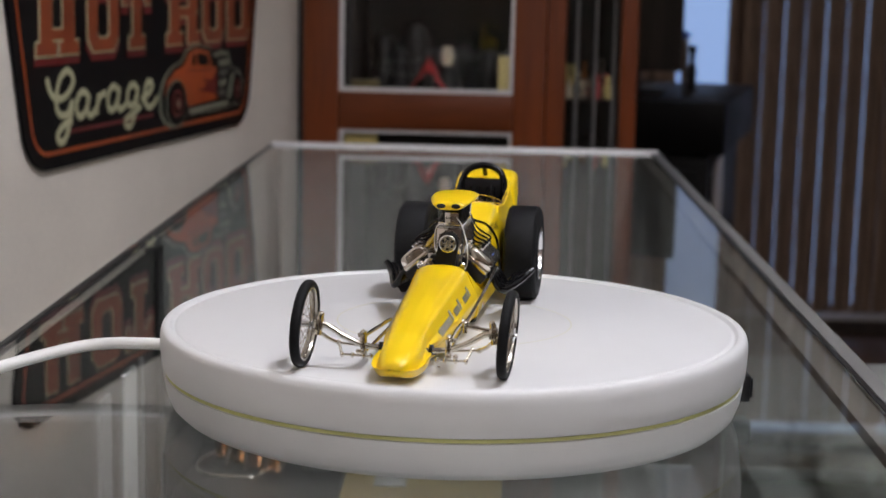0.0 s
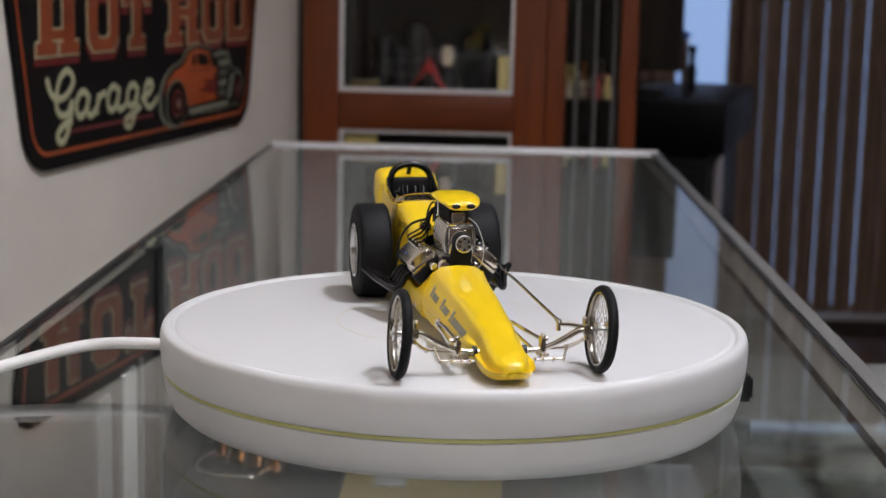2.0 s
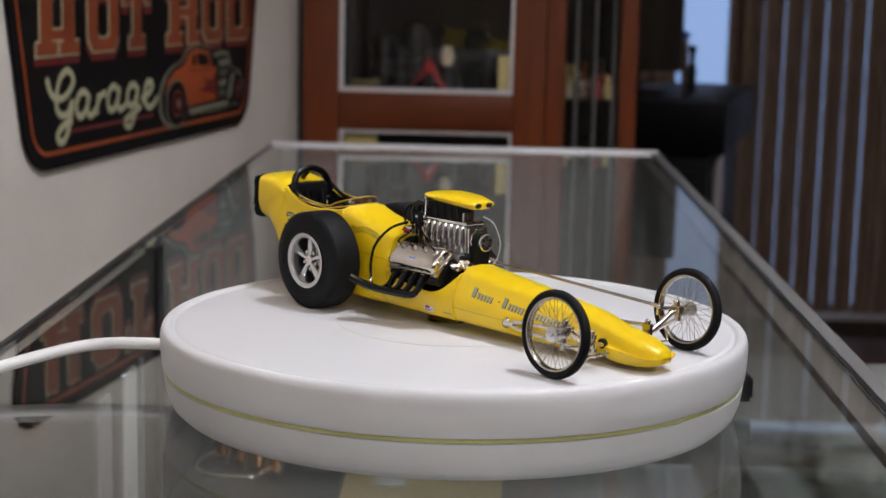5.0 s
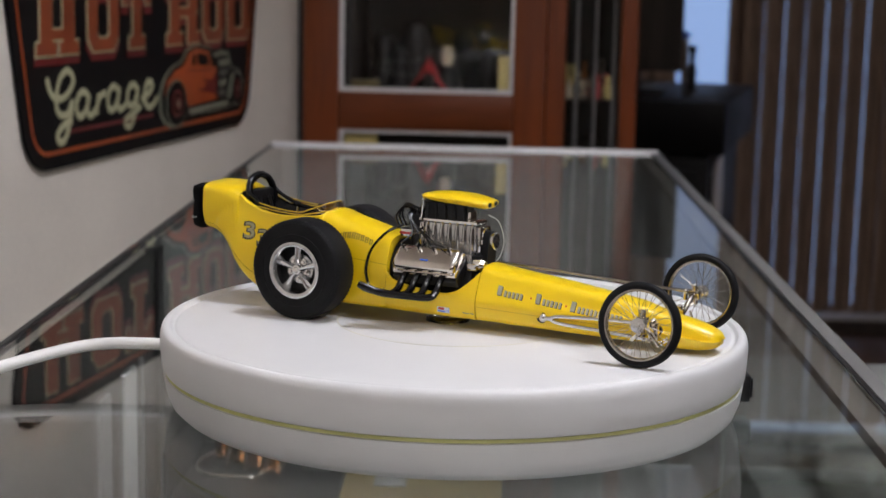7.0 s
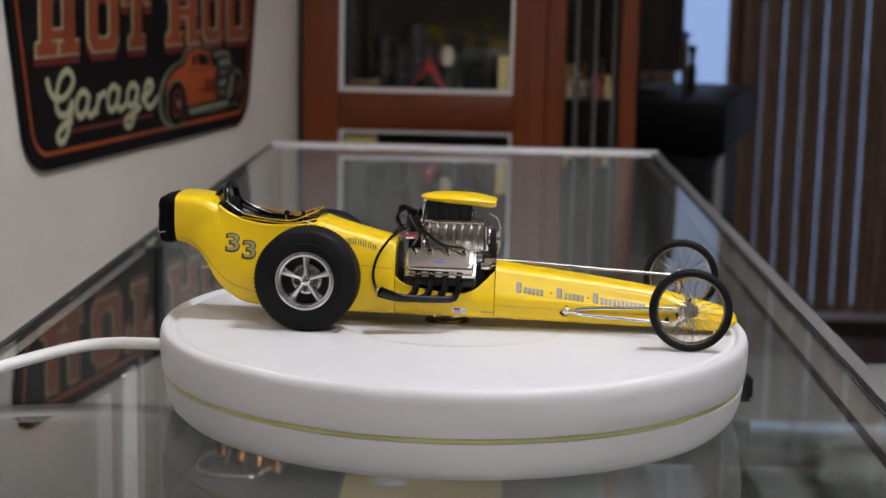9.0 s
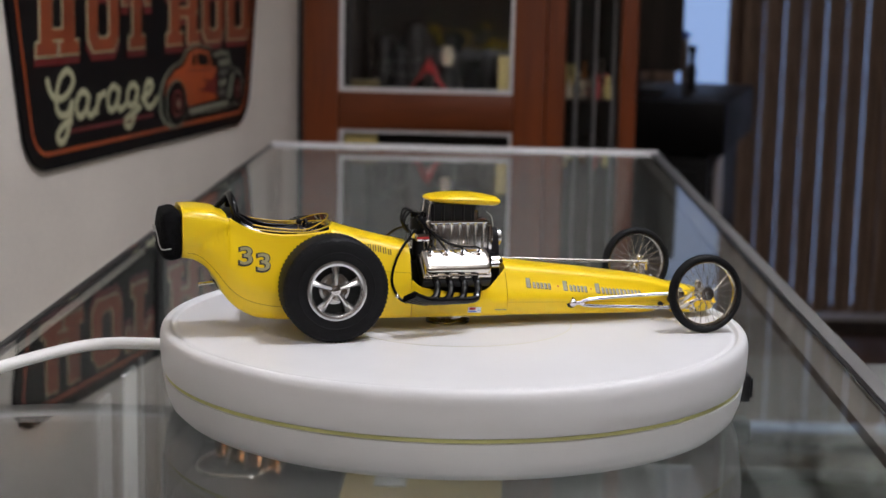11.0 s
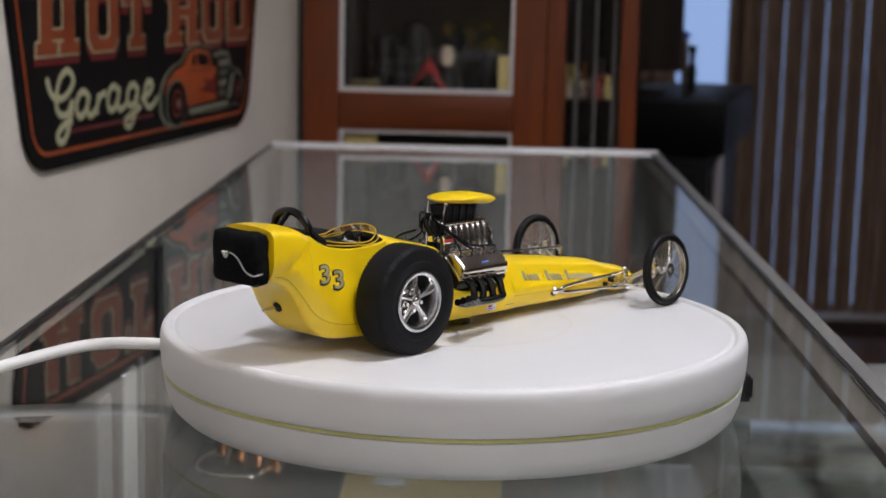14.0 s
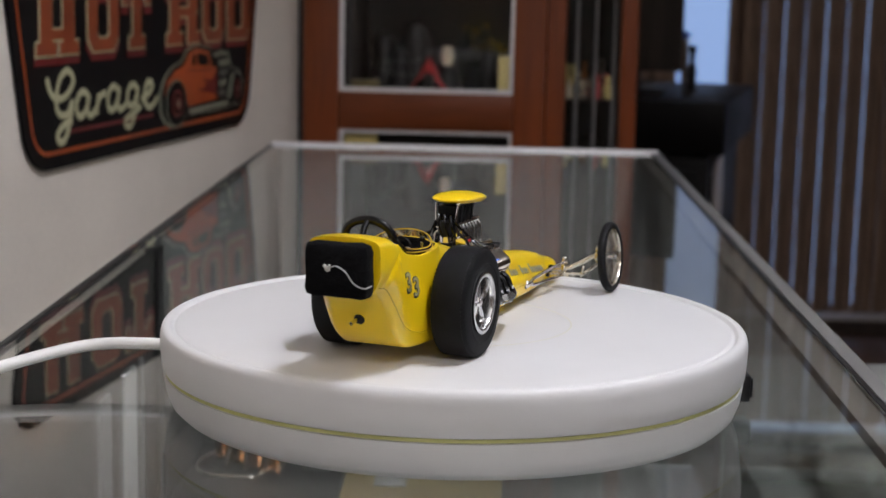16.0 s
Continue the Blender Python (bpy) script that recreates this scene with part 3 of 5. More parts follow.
def showcase_things():
    D = GLASS - 0.1796
    # dark tray with a small engine and a wire loop
    t = empty("engine_display", "dark tray with copper and chrome engine parts", "display", pose(-0.128, 0.338, D))
    boxed("tray", (-0.052, 0.052, -0.065, 0.065, 0.0, 0.036), SATIN, t, bevel=0.003)
    # Added upright, meant to keep the copper out of the door's mirror.
    boxed("side_wall", (-0.0545, -0.0522, -0.065, 0.065, 0.0, 0.066), SATIN, t)
    bm = bmesh.new()
    for i in range(4):
        rod(bm, (-0.030 + 0.013 * i, 0.022 - 0.010 * i, 0.037), (-0.032 + 0.013 * i, 0.032 - 0.010 * i, 0.058), 0.0062)
        rod(bm, (-0.032 + 0.013 * i, 0.032 - 0.010 * i, 0.0575), (-0.0325 + 0.013 * i, 0.034 - 0.010 * i, 0.0615), 0.0070)
    part("cylinder_bank", bm, COPPER, t)
    bm = bmesh.new()
    for i in range(4):
        rod(bm, (-0.026 + 0.013 * i, 0.004 - 0.006 * i, 0.0372), (-0.024 + 0.013 * i, 0.012 - 0.008 * i, 0.056), 0.0020)
    part("push_rods", bm, CHROME, t)
    part("wire_loop", tube(bmesh.new(), [(-0.036, 0.04, 0.038), (-0.043, -0.002, 0.042), (-0.036, -0.028, 0.042), (-0.010, -0.034, 0.042), (0.0, -0.028, 0.042), (0.010, 0.012, 0.042), (0.014, 0.05, 0.038)], 0.0014), CHROMEW, t)
    boxed("block", (0.024, 0.042, 0.00, 0.02, 0.0365, 0.046), ALU, t, bevel=0.002)
    g = empty("gold_tin", "gold metal tin with a rounded lid", "tin", pose(-0.0225, 0.258, D))
    part("body", slab(bmesh.new(), rounded(-0.047, 0.047, -0.05, 0.05, 0.010), 0.0, 0.034, lambda u, v, d: (u, v, d)), GOLD, g)
    part("lid", slab(bmesh.new(), rounded(-0.049, 0.049, -0.053, 0.053, 0.012), 0.0345, 0.048, lambda u, v, d: (u, v, d)), GOLD, g)
    boxed("label", (-0.030, -0.010, 0.016, 0.040, 0.0482, 0.0488), ENDGREY, g)
    rnd = random.Random(8)
    st = empty("side_table", "low grey table beside the showcase", "table", pose(0.345, 0.42, 0))
    boxed("tabletop", (-0.140, 0.400, -0.65, 0.37, 0.775, 0.80), TABLEGREY, st, bevel=0.003)
    boxed("apron", (-0.115, 0.375, -0.62, 0.34, 0.70, 0.7745), BLACKBOX, st)
    for x in (-0.115, 0.335):
        for y in (-0.62, 0.30):
            boxed("leg", (x, x + 0.04, y, y + 0.04, 0.0, 0.6995), BLACKBOX, st)
    r = empty("rock_diorama", "grey stony diorama base on the grey table", "diorama", pose(0.285, 0.42, 0.80))
    for i in range(9):
        bm = ball(bmesh.new(), (0, 0, 0), 1.0, seg=12)
        for v in bm.verts:
            v.co *= 1 + 0.35 * noise.noise(v.co * 1.6 + Vector((i * 3.1, 0, 0)))
            v.co = (v.co.x * 0.021, v.co.y * 0.026, v.co.z * 0.018 + 0.016)
        o = part("stone", bm, ROCK, r, smooth=20)
        o.matrix_basis = pose(rnd.uniform(-0.03, 0.03), rnd.uniform(-0.06, 0.06), 0, 0, 0, rnd.uniform(0, 360))


showcase_things()


# ---- sign ----
def sign():
    root = empty("wall_sign", "black tin garage sign with orange lettering, on the wall", "sign", WALL_AT @ pose(0.0015, 0, TOP))

    def at(u, v, d):
        return (d, u, v)

    def outline(g):
        """The plate's tapering outline with round corners, drawn in by g."""
        pts = []
        for cu, cv, r, a0, a1 in ((-0.236, 0.0255, 0.045, 270, 349), (-0.198, 0.130, 0.030, -11, 90), (-0.750, 0.130, 0.030, 90, 191), (-0.711, 0.0255, 0.045, 191, 270)):
            for k in range(11):
                t = radians(a0 + (a1 - a0) * k / 10)
                pts.append((cu + (r - g) * math.cos(t), cv + (r - g) * math.sin(t)))
        return pts

    part("plate", slab(bmesh.new(), outline(0.0), 0.0, 0.003, at), SIGNBLK, root, "black tin plate")
    bm = bmesh.new()
    a, b = outline(0.0120), outline(0.0155)
    for d in (0.0031, 0.0036):
        va, vb = [bm.verts.new(at(*p, d)) for p in a], [bm.verts.new(at(*p, d)) for p in b]
        for i in range(len(a)):
            j = (i + 1) % len(a)
            bm.faces.new((va[i], va[j], vb[j], vb[i]))
    part("border_line", bm, SIGNCAR, root)

    def stroke(ch, u0, u1, v0, v1, g, d0, d1):
        """Slab letters out of bars, each swollen by g."""
        w, h, s = (u1 - u0), (v1 - v0), 0.0
        st = w * 0.27
        ft = 0.011
        bars = []
        if ch == "H":
            bars = [(u0 + w * .10, u0 + w * .10 + st, v0, v1), (u1 - w * .10 - st, u1 - w * .10, v0, v1), (u0 + w * .2, u1 - w * .2, v0 + h * .21, v0 + h * .21 + .0085),
                    (u0, u0 + w * .46, v0, v0 + ft), (u1 - w * .46, u1, v0, v0 + ft)]
        elif ch == "T":
            bars = [(u0 + w * .36, u1 - w * .36, v0, v1), (u0 + w * .22, u1 - w * .22, v0, v0 + ft), (u0, u1, v1 - .014, v1), (u0, u0 + w * .18, v1 - .021, v1), (u1 - w * .18, u1, v1 - .021, v1)]
        elif ch == "R":
            bars = [(u0 + w * .10, u0 + w * .10 + st, v0, v1), (u1 - w * .10 - st, u1 - w * .10, v0, v0 + h * .48), (u0, u0 + w * .46, v0, v0 + ft), (u1 - w * .38, u1, v0, v0 + ft),
                    (u1 - w * .08 - st, u1 - w * .08, v0 + h * .52, v1 - .01), (u0 + w * .2, u1 - w * .14, v0 + h * .44, v0 + h * .44 + .009), (u0, u1 - w * .14, v1 - .011, v1)]
        else:
            c, q = 0.011, 0.004
            o = [(u0 - g, v0 + (c if ch == "O" else 0) - g), (u0 + (c if ch == "O" else 0) - g, v0 - g), (u1 - c + g, v0 - g), (u1 + g, v0 + c - g), (u1 + g, v1 - c), (u1 - c, v1 + g), (u0 + c, v1 + g), (u0 - g, v1 - c)]
            k = w * 0.30
            n = [(u0 + k + g, v0 + 0.0115 + q + g), (u0 + k + q + g, v0 + 0.0115 + g), (u1 - k - q - g, v0 + 0.0115 + g), (u1 - k - g, v0 + 0.0115 + q + g), (u1 - k - g, v1 - 0.0165), (u1 - k - q - g, v1 - 0.0125), (u0 + k + q + g, v1 - 0.0125), (u0 + k + g, v1 - 0.0165)]
            bm = bmesh.new()
            loops = [[bm.verts.new(at(a, b, d)) for a, b in pts] for d in (d0, d1) for pts in (o, n)]
            for i in range(8):
                j = (i + 1) % 8
                bm.faces.new((loops[0][i], loops[0][j], loops[1][j], loops[1][i]))
                bm.faces.new((loops[2][i], loops[2][j], loops[3][j], loops[3][i]))
                bm.faces.new((loops[0][i], loops[0][j], loops[2][j], loops[2][i]))
                bm.faces.new((loops[1][i], loops[1][j], loops[3][j], loops[3][i]))
            return bm
        bm = bmesh.new()
        for i, (a, b, c, d) in enumerate(bars):
            e = 0.00004 * i
            box(bm, d0, d1 + e, a - g, b + g, c - g, d + g)
        return bm

    for ch, u0, u1 in (("H", -0.733, -0.652), ("O", -0.632, -0.566), ("T", -0.556, -0.489), ("R", -0.448, -0.357), ("O", -0.347, -0.285), ("D", -0.272, -0.201)):
        part("letter_shadow", stroke(ch, u0 + 0.001, u1 + 0.001, 0.0705, 0.131, 0.0025, 0.0031, 0.0036), SIGNRED, root)
        part("letter_edge", stroke(ch, u0, u1, 0.0765, 0.138, 0.0015, 0.0038, 0.0043), SIGNCREAM, root)
        part("letter", stroke(ch, u0, u1, 0.0765, 0.138, -0.0004, 0.0045, 0.0050), SIGNORG, root)
    # brush script, stroke by stroke in millimetres
    script = (
        [(1, 58), (4, 50), (12, 42), (28, 39), (43, 44), (52, 53), (47, 60), (37, 62), (25, 55), (19, 43), (19, 31), (28, 25), (41, 26), (49, 35)],
        [(50, 37), (47, 25), (39, 9), (30, 2), (21, 4), (20, 9), (29, 15), (49, 20)],
        [(82, 38), (74, 42), (65, 41), (58, 34), (58, 26), (65, 21), (74, 24), (81, 32), (84, 40)],
        [(84, 40), (80, 29), (82, 22), (90, 21), (98, 26)],
        [(105, 39), (101, 28), (99, 20)],
        [(103, 31), (110, 37), (120, 38)],
        [(149, 39), (140, 43), (131, 42), (125, 35), (125, 26), (131, 22), (140, 24), (147, 32), (151, 41)],
        [(151, 41), (146, 30), (149, 22), (157, 22), (165, 25)],
        [(192, 38), (185, 42), (175, 41), (169, 34), (169, 27), (175, 23), (185, 25), (191, 33), (195, 40)],
        [(195, 40), (191, 28), (185, 13), (175, 4), (165, 5), (165, 11), (180, 15), (201, 21)],
        [(202, 27), (220, 32), (230, 38), (227, 42), (217, 42), (210, 34), (210, 25), (219, 19), (230, 20), (242, 27)])
    bm = bmesh.new()
    for k, q in enumerate(script):
        tube(bm, [(0.0, (a - 713) * MM, b * MM) for a, b in q], 0.0034, 8, 6)
    for w in bm.verts:
        w.co.x = 0.0034 + 0.12 * w.co.x
    part("lettering", bm, SIGNCREAM, root, "cream script lettering")
    part("underline", slab(bmesh.new(), [(-0.669, 0.0080), (-0.481, 0.0085), (-0.481, 0.0120), (-0.669, 0.0115)], 0.0031, 0.0035, at), SIGNRED, root)

    def disc(u, v, r, ru, d0, d1):
        return slab(bmesh.new(), [(u + ru * math.cos(k * math.tau / 28), v + r * math.sin(k * math.tau / 28)) for k in range(28)], d0, d1, at)

    # the printed coupe
    def flat(name, pts, layer, material):
        pts = [(a - 0.008, 0.72 * b + 0.0045) for a, b in pts]
        part(name, slab(bmesh.new(), pts, 0.0044 + 0.0004 * layer, 0.0047 + 0.0004 * layer, at), material, root)

    def grown(pts, k, c=(-0.338, 0.036)):
        return [(c[0] + k * (a - c[0]), c[1] + k * (b - c[1])) for a, b in pts]

    out = [(-0.460, 0.006), (-0.462, 0.034), (-0.450, 0.056), (-0.428, 0.070), (-0.402, 0.076), (-0.388, 0.092), (-0.362, 0.098), (-0.318, 0.092), (-0.310, 0.078), (-0.285, 0.086), (-0.262, 0.080),
           (-0.250, 0.058), (-0.226, 0.052), (-0.212, 0.034), (-0.214, 0.012), (-0.238, 0.000), (-0.300, -0.004), (-0.385, -0.002), (-0.400, -0.014), (-0.430, -0.016), (-0.450, -0.006)]
    flat("printed_outline", out, 0, SIGNLINE)
    flat("printed_shade", grown(out, 0.955), 1, SIGNBLK)
    flat("printed_body", [(-0.450, 0.030), (-0.443, 0.050), (-0.420, 0.064), (-0.396, 0.069), (-0.382, 0.086), (-0.362, 0.092), (-0.325, 0.086), (-0.316, 0.064), (-0.300, 0.060), (-0.300, 0.014), (-0.384, 0.010), (-0.398, 0.040), (-0.420, 0.050), (-0.440, 0.044)], 2, SIGNCAR)
    flat("printed_flame", [(-0.356, 0.030), (-0.332, 0.038), (-0.340, 0.046), (-0.318, 0.044), (-0.301, 0.056), (-0.301, 0.020), (-0.322, 0.026)], 3, SIGNRED)
    flat("printed_window", [(-0.374, 0.068), (-0.372, 0.082), (-0.364, 0.084), (-0.364, 0.068)], 3, SIGNBLK)
    flat("printed_window", [(-0.358, 0.068), (-0.358, 0.085), (-0.330, 0.080), (-0.326, 0.066)], 3, SIGNBLK)
    flat("printed_line", [(-0.384, 0.0605), (-0.318, 0.0570), (-0.318, 0.0590), (-0.384, 0.0625)], 3, SIGNRED)
    flat("printed_step", [(-0.383, 0.000), (-0.270, 0.002), (-0.264, 0.009), (-0.380, 0.007)], 3, SIGNLINE)
    for k in range(4):
        flat("printed_intake", [(-0.306 + 0.012 * k, 0.076), (-0.308 + 0.012 * k, 0.082), (-0.299 + 0.012 * k, 0.083), (-0.300 + 0.012 * k, 0.076)], 2, SIGNLINE)
        flat("printed_engine", [(-0.292, 0.016 + 0.015 * k), (-0.293, 0.026 + 0.015 * k), (-0.272 + 0.004 * k, 0.027 + 0.015 * k), (-0.276 + 0.004 * k, 0.017 + 0.015 * k)], 2, SIGNLINE if k % 2 else SIGNGREY)
    flat("printed_pipe", [(-0.268, 0.012), (-0.252, 0.050), (-0.247, 0.048), (-0.260, 0.012)], 2, SIGNLINE)
    for a, b, r, ru in ((-0.418, 0.018, 0.031, 0.026), (-0.236, 0.024, 0.024, 0.017)):
        for name, k, layer, m in (("printed_tyre_edge", 1.07, 3, SIGNLINE), ("printed_tyre", 1.0, 4, SIGNBLK), ("printed_rim", 0.62, 5, SIGNRED), ("printed_rim_shade", 0.48, 6, SIGNBLK), ("printed_hub", 0.30, 7, SIGNRED), ("printed_cap", 0.13, 8, SIGNLINE)):
            flat(name, [(a + k * ru * math.cos(q * math.tau / 28), b + k * r * math.sin(q * math.tau / 28)) for q in range(28)], layer, m)


sign()


# ---- turntable ----
def turntable():
    root = empty("turntable", "round white plastic display turntable on the glass", "turntable", pose(0, 0, GLASS))
    h = TOP - GLASS
    base = [(0.0, 0.0005), (0.112, 0.0005), (0.1180, 0.0014), (0.1212, 0.0045), (0.1231, 0.0095), (0.1241, 0.0165), (0.118, 0.0168), (0.0, 0.0168)]
    part("base", lathe(bmesh.new(), base, 128), WHITE, root, smooth=50)
    part("seam_ring", lathe(bmesh.new(), [(0.0, 0.0169), (0.1235, 0.0169), (0.1235, 0.0182), (0.0, 0.0182)], 128), SEAM, root, "yellowed gap between base and platter")
    plat = [(0.0, 0.0183), (0.1215, 0.0183), (0.1240, 0.0186), (0.1247, 0.0198), (0.1252, 0.0250), (0.1254, 0.0308), (0.1253, 0.0332), (0.1248, 0.0350), (0.1240, 0.0361), (0.1230, 0.0366),
            (0.1222, 0.0367), (0.1212, 0.0364), (0.1206, 0.0358), (0.1203, 0.0353), (0.1199, 0.0350), (0.1193, 0.0350), (0.1189, 0.0353), (0.1184, h - 0.0002), (0.1178, h), (0.0, h)]
    pl = part("platter", lathe(bmesh.new(), plat, 160), WHITE, root, smooth=28)
    part("centre_ring", lathe(bmesh.new(), [(0.0502, h + 0.00002), (0.0502, h + 0.00010), (0.0507, h + 0.00010), (0.0507, h + 0.00002)], 96, "z", True), SEAMPALE, root)
    sw = boxed("switch", (0.1215, 0.1285, -0.0050, 0.0050, 0.0040, 0.0155), BLACKP, root, "black rocker switch", bevel=0.0008, m=Matrix.Rotation(radians(1), 4, "Z"))
    boxed("rocker", (0.1286, 0.1298, -0.0035, 0.0035, 0.0055, 0.014), BLACKP, sw, bevel=0.0005, m=Matrix.Rotation(radians(1), 4, "Z"))
    cord = part("power_cord", tube(bmesh.new(), [(-0.1210, 0.026, 0.0150), (-0.140, 0.028, 0.0158), (-0.1665, 0.025, 0.0148), (-0.1957, 0.002, 0.0105), (-0.215, -0.020, 0.0060), (-0.2260, -0.045, 0.0035), (-0.231, -0.07, -0.02), (-0.234, -0.10, -0.12), (-0.236, -0.12, -0.4)], 0.0027, 12), CORD, root, "white power cord")
    return pl


PLATTER = turntable()


# ---- the dragster: x forward, y to its left, z up from the platter ----
DRAGSTER = empty("dragster_model", "yellow front-engined dragster scale model on the turntable", "model car")


def sec(zb, wb, zm, wm, zt, wt, crown):
    return [(0, zb), (wb * 0.78, zb), (wb, zb + 1.4), (wm, zm), (wt + 0.25 * (wm - wt), zt - crown * 1.7), (wt * 0.86, zt - crown * 0.55), (wt * 0.5, zt - crown * 0.12), (0, zt)]


def pit(zb, wb, zm, wm, zr, wr, zf):
    return [(0, zb), (wb * 0.78, zb), (wb, zb + 1.4), (wm, zm), (wr + 0.5, zr - 4.0), (wr + 0.1, zr - 0.6), (wr - 1.3, zr - 0.2), (0, zf)]


def surface(bm):
    return BVHTree.FromBMesh(bm)


def side_y(tree, x, z, side, lift=0.18):
    hit, nrm, _, _ = tree.ray_cast(Vector((x, side * 60, z)), Vector((0, -side, 0)))
    return side * (abs(hit.y) + lift) if hit else side * 15.0


def bodywork():
    st = [(-118.5, sec(33.0, 12.0, 41, 14.5, 53.4, 14.0, 2.2)), (-114, sec(32.0, 12.4, 40.5, 15.0, 53.4, 14.3, 2.2)), (-109.5, sec(29.3, 12.8, 38.5, 15.4, 53.0, 14.2, 2.2)), (-105.5, sec(24.2, 13.0, 35.5, 15.6, 52.5, 13.8, 2.2)),
          (-102.5, sec(18.6, 13.1, 32, 15.7, 51.4, 13.4, 2.2)), (-100.5, sec(15.8, 13.2, 30, 15.8, 50.4, 13.2, 2.2)), (-99.5, pit(14.6, 13.2, 29, 15.8, 49.4, 12.8, 38)), (-95, pit(10.8, 13.5, 26, 15.8, 46.4, 12.9, 31)),
          (-88, pit(7.6, 14.0, 22, 15.8, 43.6, 13.0, 30)), (-76, pit(6.4, 14.5, 20, 15.8, 42.2, 13.4, 30)), (-64, pit(6.0, 15, 19, 15.8, 42.6, 13.2, 31)),
          (-58.5, pit(5.8, 15, 19, 15.8, 43.4, 12.6, 33)), (-57.5, sec(5.8, 15, 19, 15.8, 45.0, 12.5, 4.0)), (-48, sec(5.6, 15, 18, 15.8, 42.6, 12.8, 5.0)),
          (-36, sec(5.5, 15, 18, 15.8, 39.4, 13.0, 5.0)), (-24.2, sec(5.4, 15, 17.5, 15.8, 36.6, 13.0, 5.0))]
    bm = loft(bmesh.new(), st, nx=7, nl=8, dark=((-99.6, -58.4, 6), (-100.6, -99.4, 5), (-58.6, -57.4, 6)))
    # shallow hollow behind each shoulder, sharp towards the cockpit
    for v in bm.verts:
        if v.co.x < -98.5 and v.co.x > -117 and 34.5 < v.co.z < 46:
            ridge = -111.4 + 11.5 * max(0.0, (v.co.z - 35.0) / 9.5) ** 1.7
            d = ridge - v.co.x
            if d > 0:
                v.co.y -= math.copysign(1.3 * math.exp(-d / 3.2) * min(1, d / 0.5) * min(1, (v.co.z - 34.5) / 2.5) * min(1, (46 - v.co.z) / 1.5), v.co.y)
    tree = surface(bm)
    rear = part("rear_body", bm, [YELLOW, BLACK], DRAGSTER, "yellow rear bodywork with an open cockpit", MM, smooth=50)
    st = [(18.2, sec(4.9, 14.0, 13, 15.4, 27.6, 11.0, 4.0)), (30, sec(4.6, 13.8, 12.5, 14.9, 26.0, 10.6, 4.0)), (50, sec(4.0, 12.8, 11.5, 13.6, 23.6, 9.8, 4.0)), (70, sec(3.4, 11.4, 10.5, 12.1, 20.9, 8.8, 3.8)),
          (86, sec(2.9, 8.8, 9.8, 10.6, 18.4, 8.2, 3.8)), (94.6, sec(3.8, 5.8, 10.4, 8.8, 16.0, 7.6, 3.8)), (97.4, sec(2.5, 9.0, 7.8, 10.0, 15.2, 7.6, 3.8)), (106, sec(2.1, 9.2, 7.4, 10.2, 13.4, 8.0, 4.0)),
          (112, sec(2.2, 8.4, 6.6, 9.7, 11.9, 7.4, 3.8)), (116, sec(2.6, 6.8, 6.2, 8.7, 10.4, 6.3, 3.2)), (118.4, sec(3.2, 4.8, 6.0, 7.0, 9.2, 4.9, 2.4)), (119.6, sec(4.0, 3.0, 5.9, 5.0, 8.0, 3.4, 1.4)), (120.1, sec(4.8, 1.4, 5.8, 2.6, 6.9, 1.7, 0.6))]
    bm = loft(bmesh.new(), st, nx=5, nl=6)
    tree2 = surface(bm)
    nose = part("nose", bm, YELLOW, DRAGSTER, "", MM, smooth=50)
    # belly pan with low sides round the engine
    st = [(x, [(0, zb), (11.6, zb), (15, zb + 1.4), (15.6, 12.2), (yt + 0.5, zt - 1.0), (yt, zt), (yt - 0.9, zt - 0.5), (min(13.6, yt - 1.0), 12), (0, 9.0)])
          for x, zb, yt, zt in ((-23.9, 5.4, 15.2, 22), (-20, 5.3, 15.4, 19), (-14, 5.2, 15.5, 17.5), (3, 5.0, 15.3, 15.5), (9, 4.97, 14.6, 17), (13.5, 4.94, 12.7, 20.5), (17.9, 4.9, 10.6, 25.0))]
    bm = loft(bmesh.new(), st, nx=4, nl=3)
    tree3 = surface(bm)
    pan = part("belly_pan", bm, YELLOW, DRAGSTER, "", MM, smooth=50)
    bm = rod(bmesh.new(), (-23.8, 0, 22), (-23.2, 0, 22), 12.5, seg=32)
    part("firewall", bm, SATIN, DRAGSTER, "", MM)
    return rear, nose, pan, tree, tree2, tree3


REAR, NOSE, PAN, TREE, TREE2, TREE3 = bodywork()


def wrap(name, pieces, tree, side, material, parent, label="", n=4, lift=0.18):
    """Thin decal pieces (x0, z0, x1, z1, x2, z2, x3, z3) laid on the bodywork's side."""
    bm = bmesh.new()
    for q in pieces:
        c = [(q[0], q[1]), (q[2], q[3]), (q[4], q[5]), (q[6], q[7])]
        g = [[None] * (n + 1) for _ in range(n + 1)]
        for i in range(n + 1):
            for j in range(n + 1):
                a, b = i / n, j / n
                x = (1 - b) * ((1 - a) * c[0][0] + a * c[1][0]) + b * ((1 - a) * c[3][0] + a * c[2][0])
                z = (1 - b) * ((1 - a) * c[0][1] + a * c[1][1]) + b * ((1 - a) * c[3][1] + a * c[2][1])
                g[i][j] = bm.verts.new((x, side_y(tree, x, z, side, lift), z))
        for i in range(n):
            for j in range(n):
                bm.faces.new((g[i][j], g[i + 1][j], g[i + 1][j + 1], g[i][j + 1]))
    return part(name, bm, material, parent, label, MM)


def bars(x0, z0, x1, z1, h):
    """One slanting bar of height h."""
    return (x0, z0, x1, z1, x1, z1 + h, x0, z0 + h)


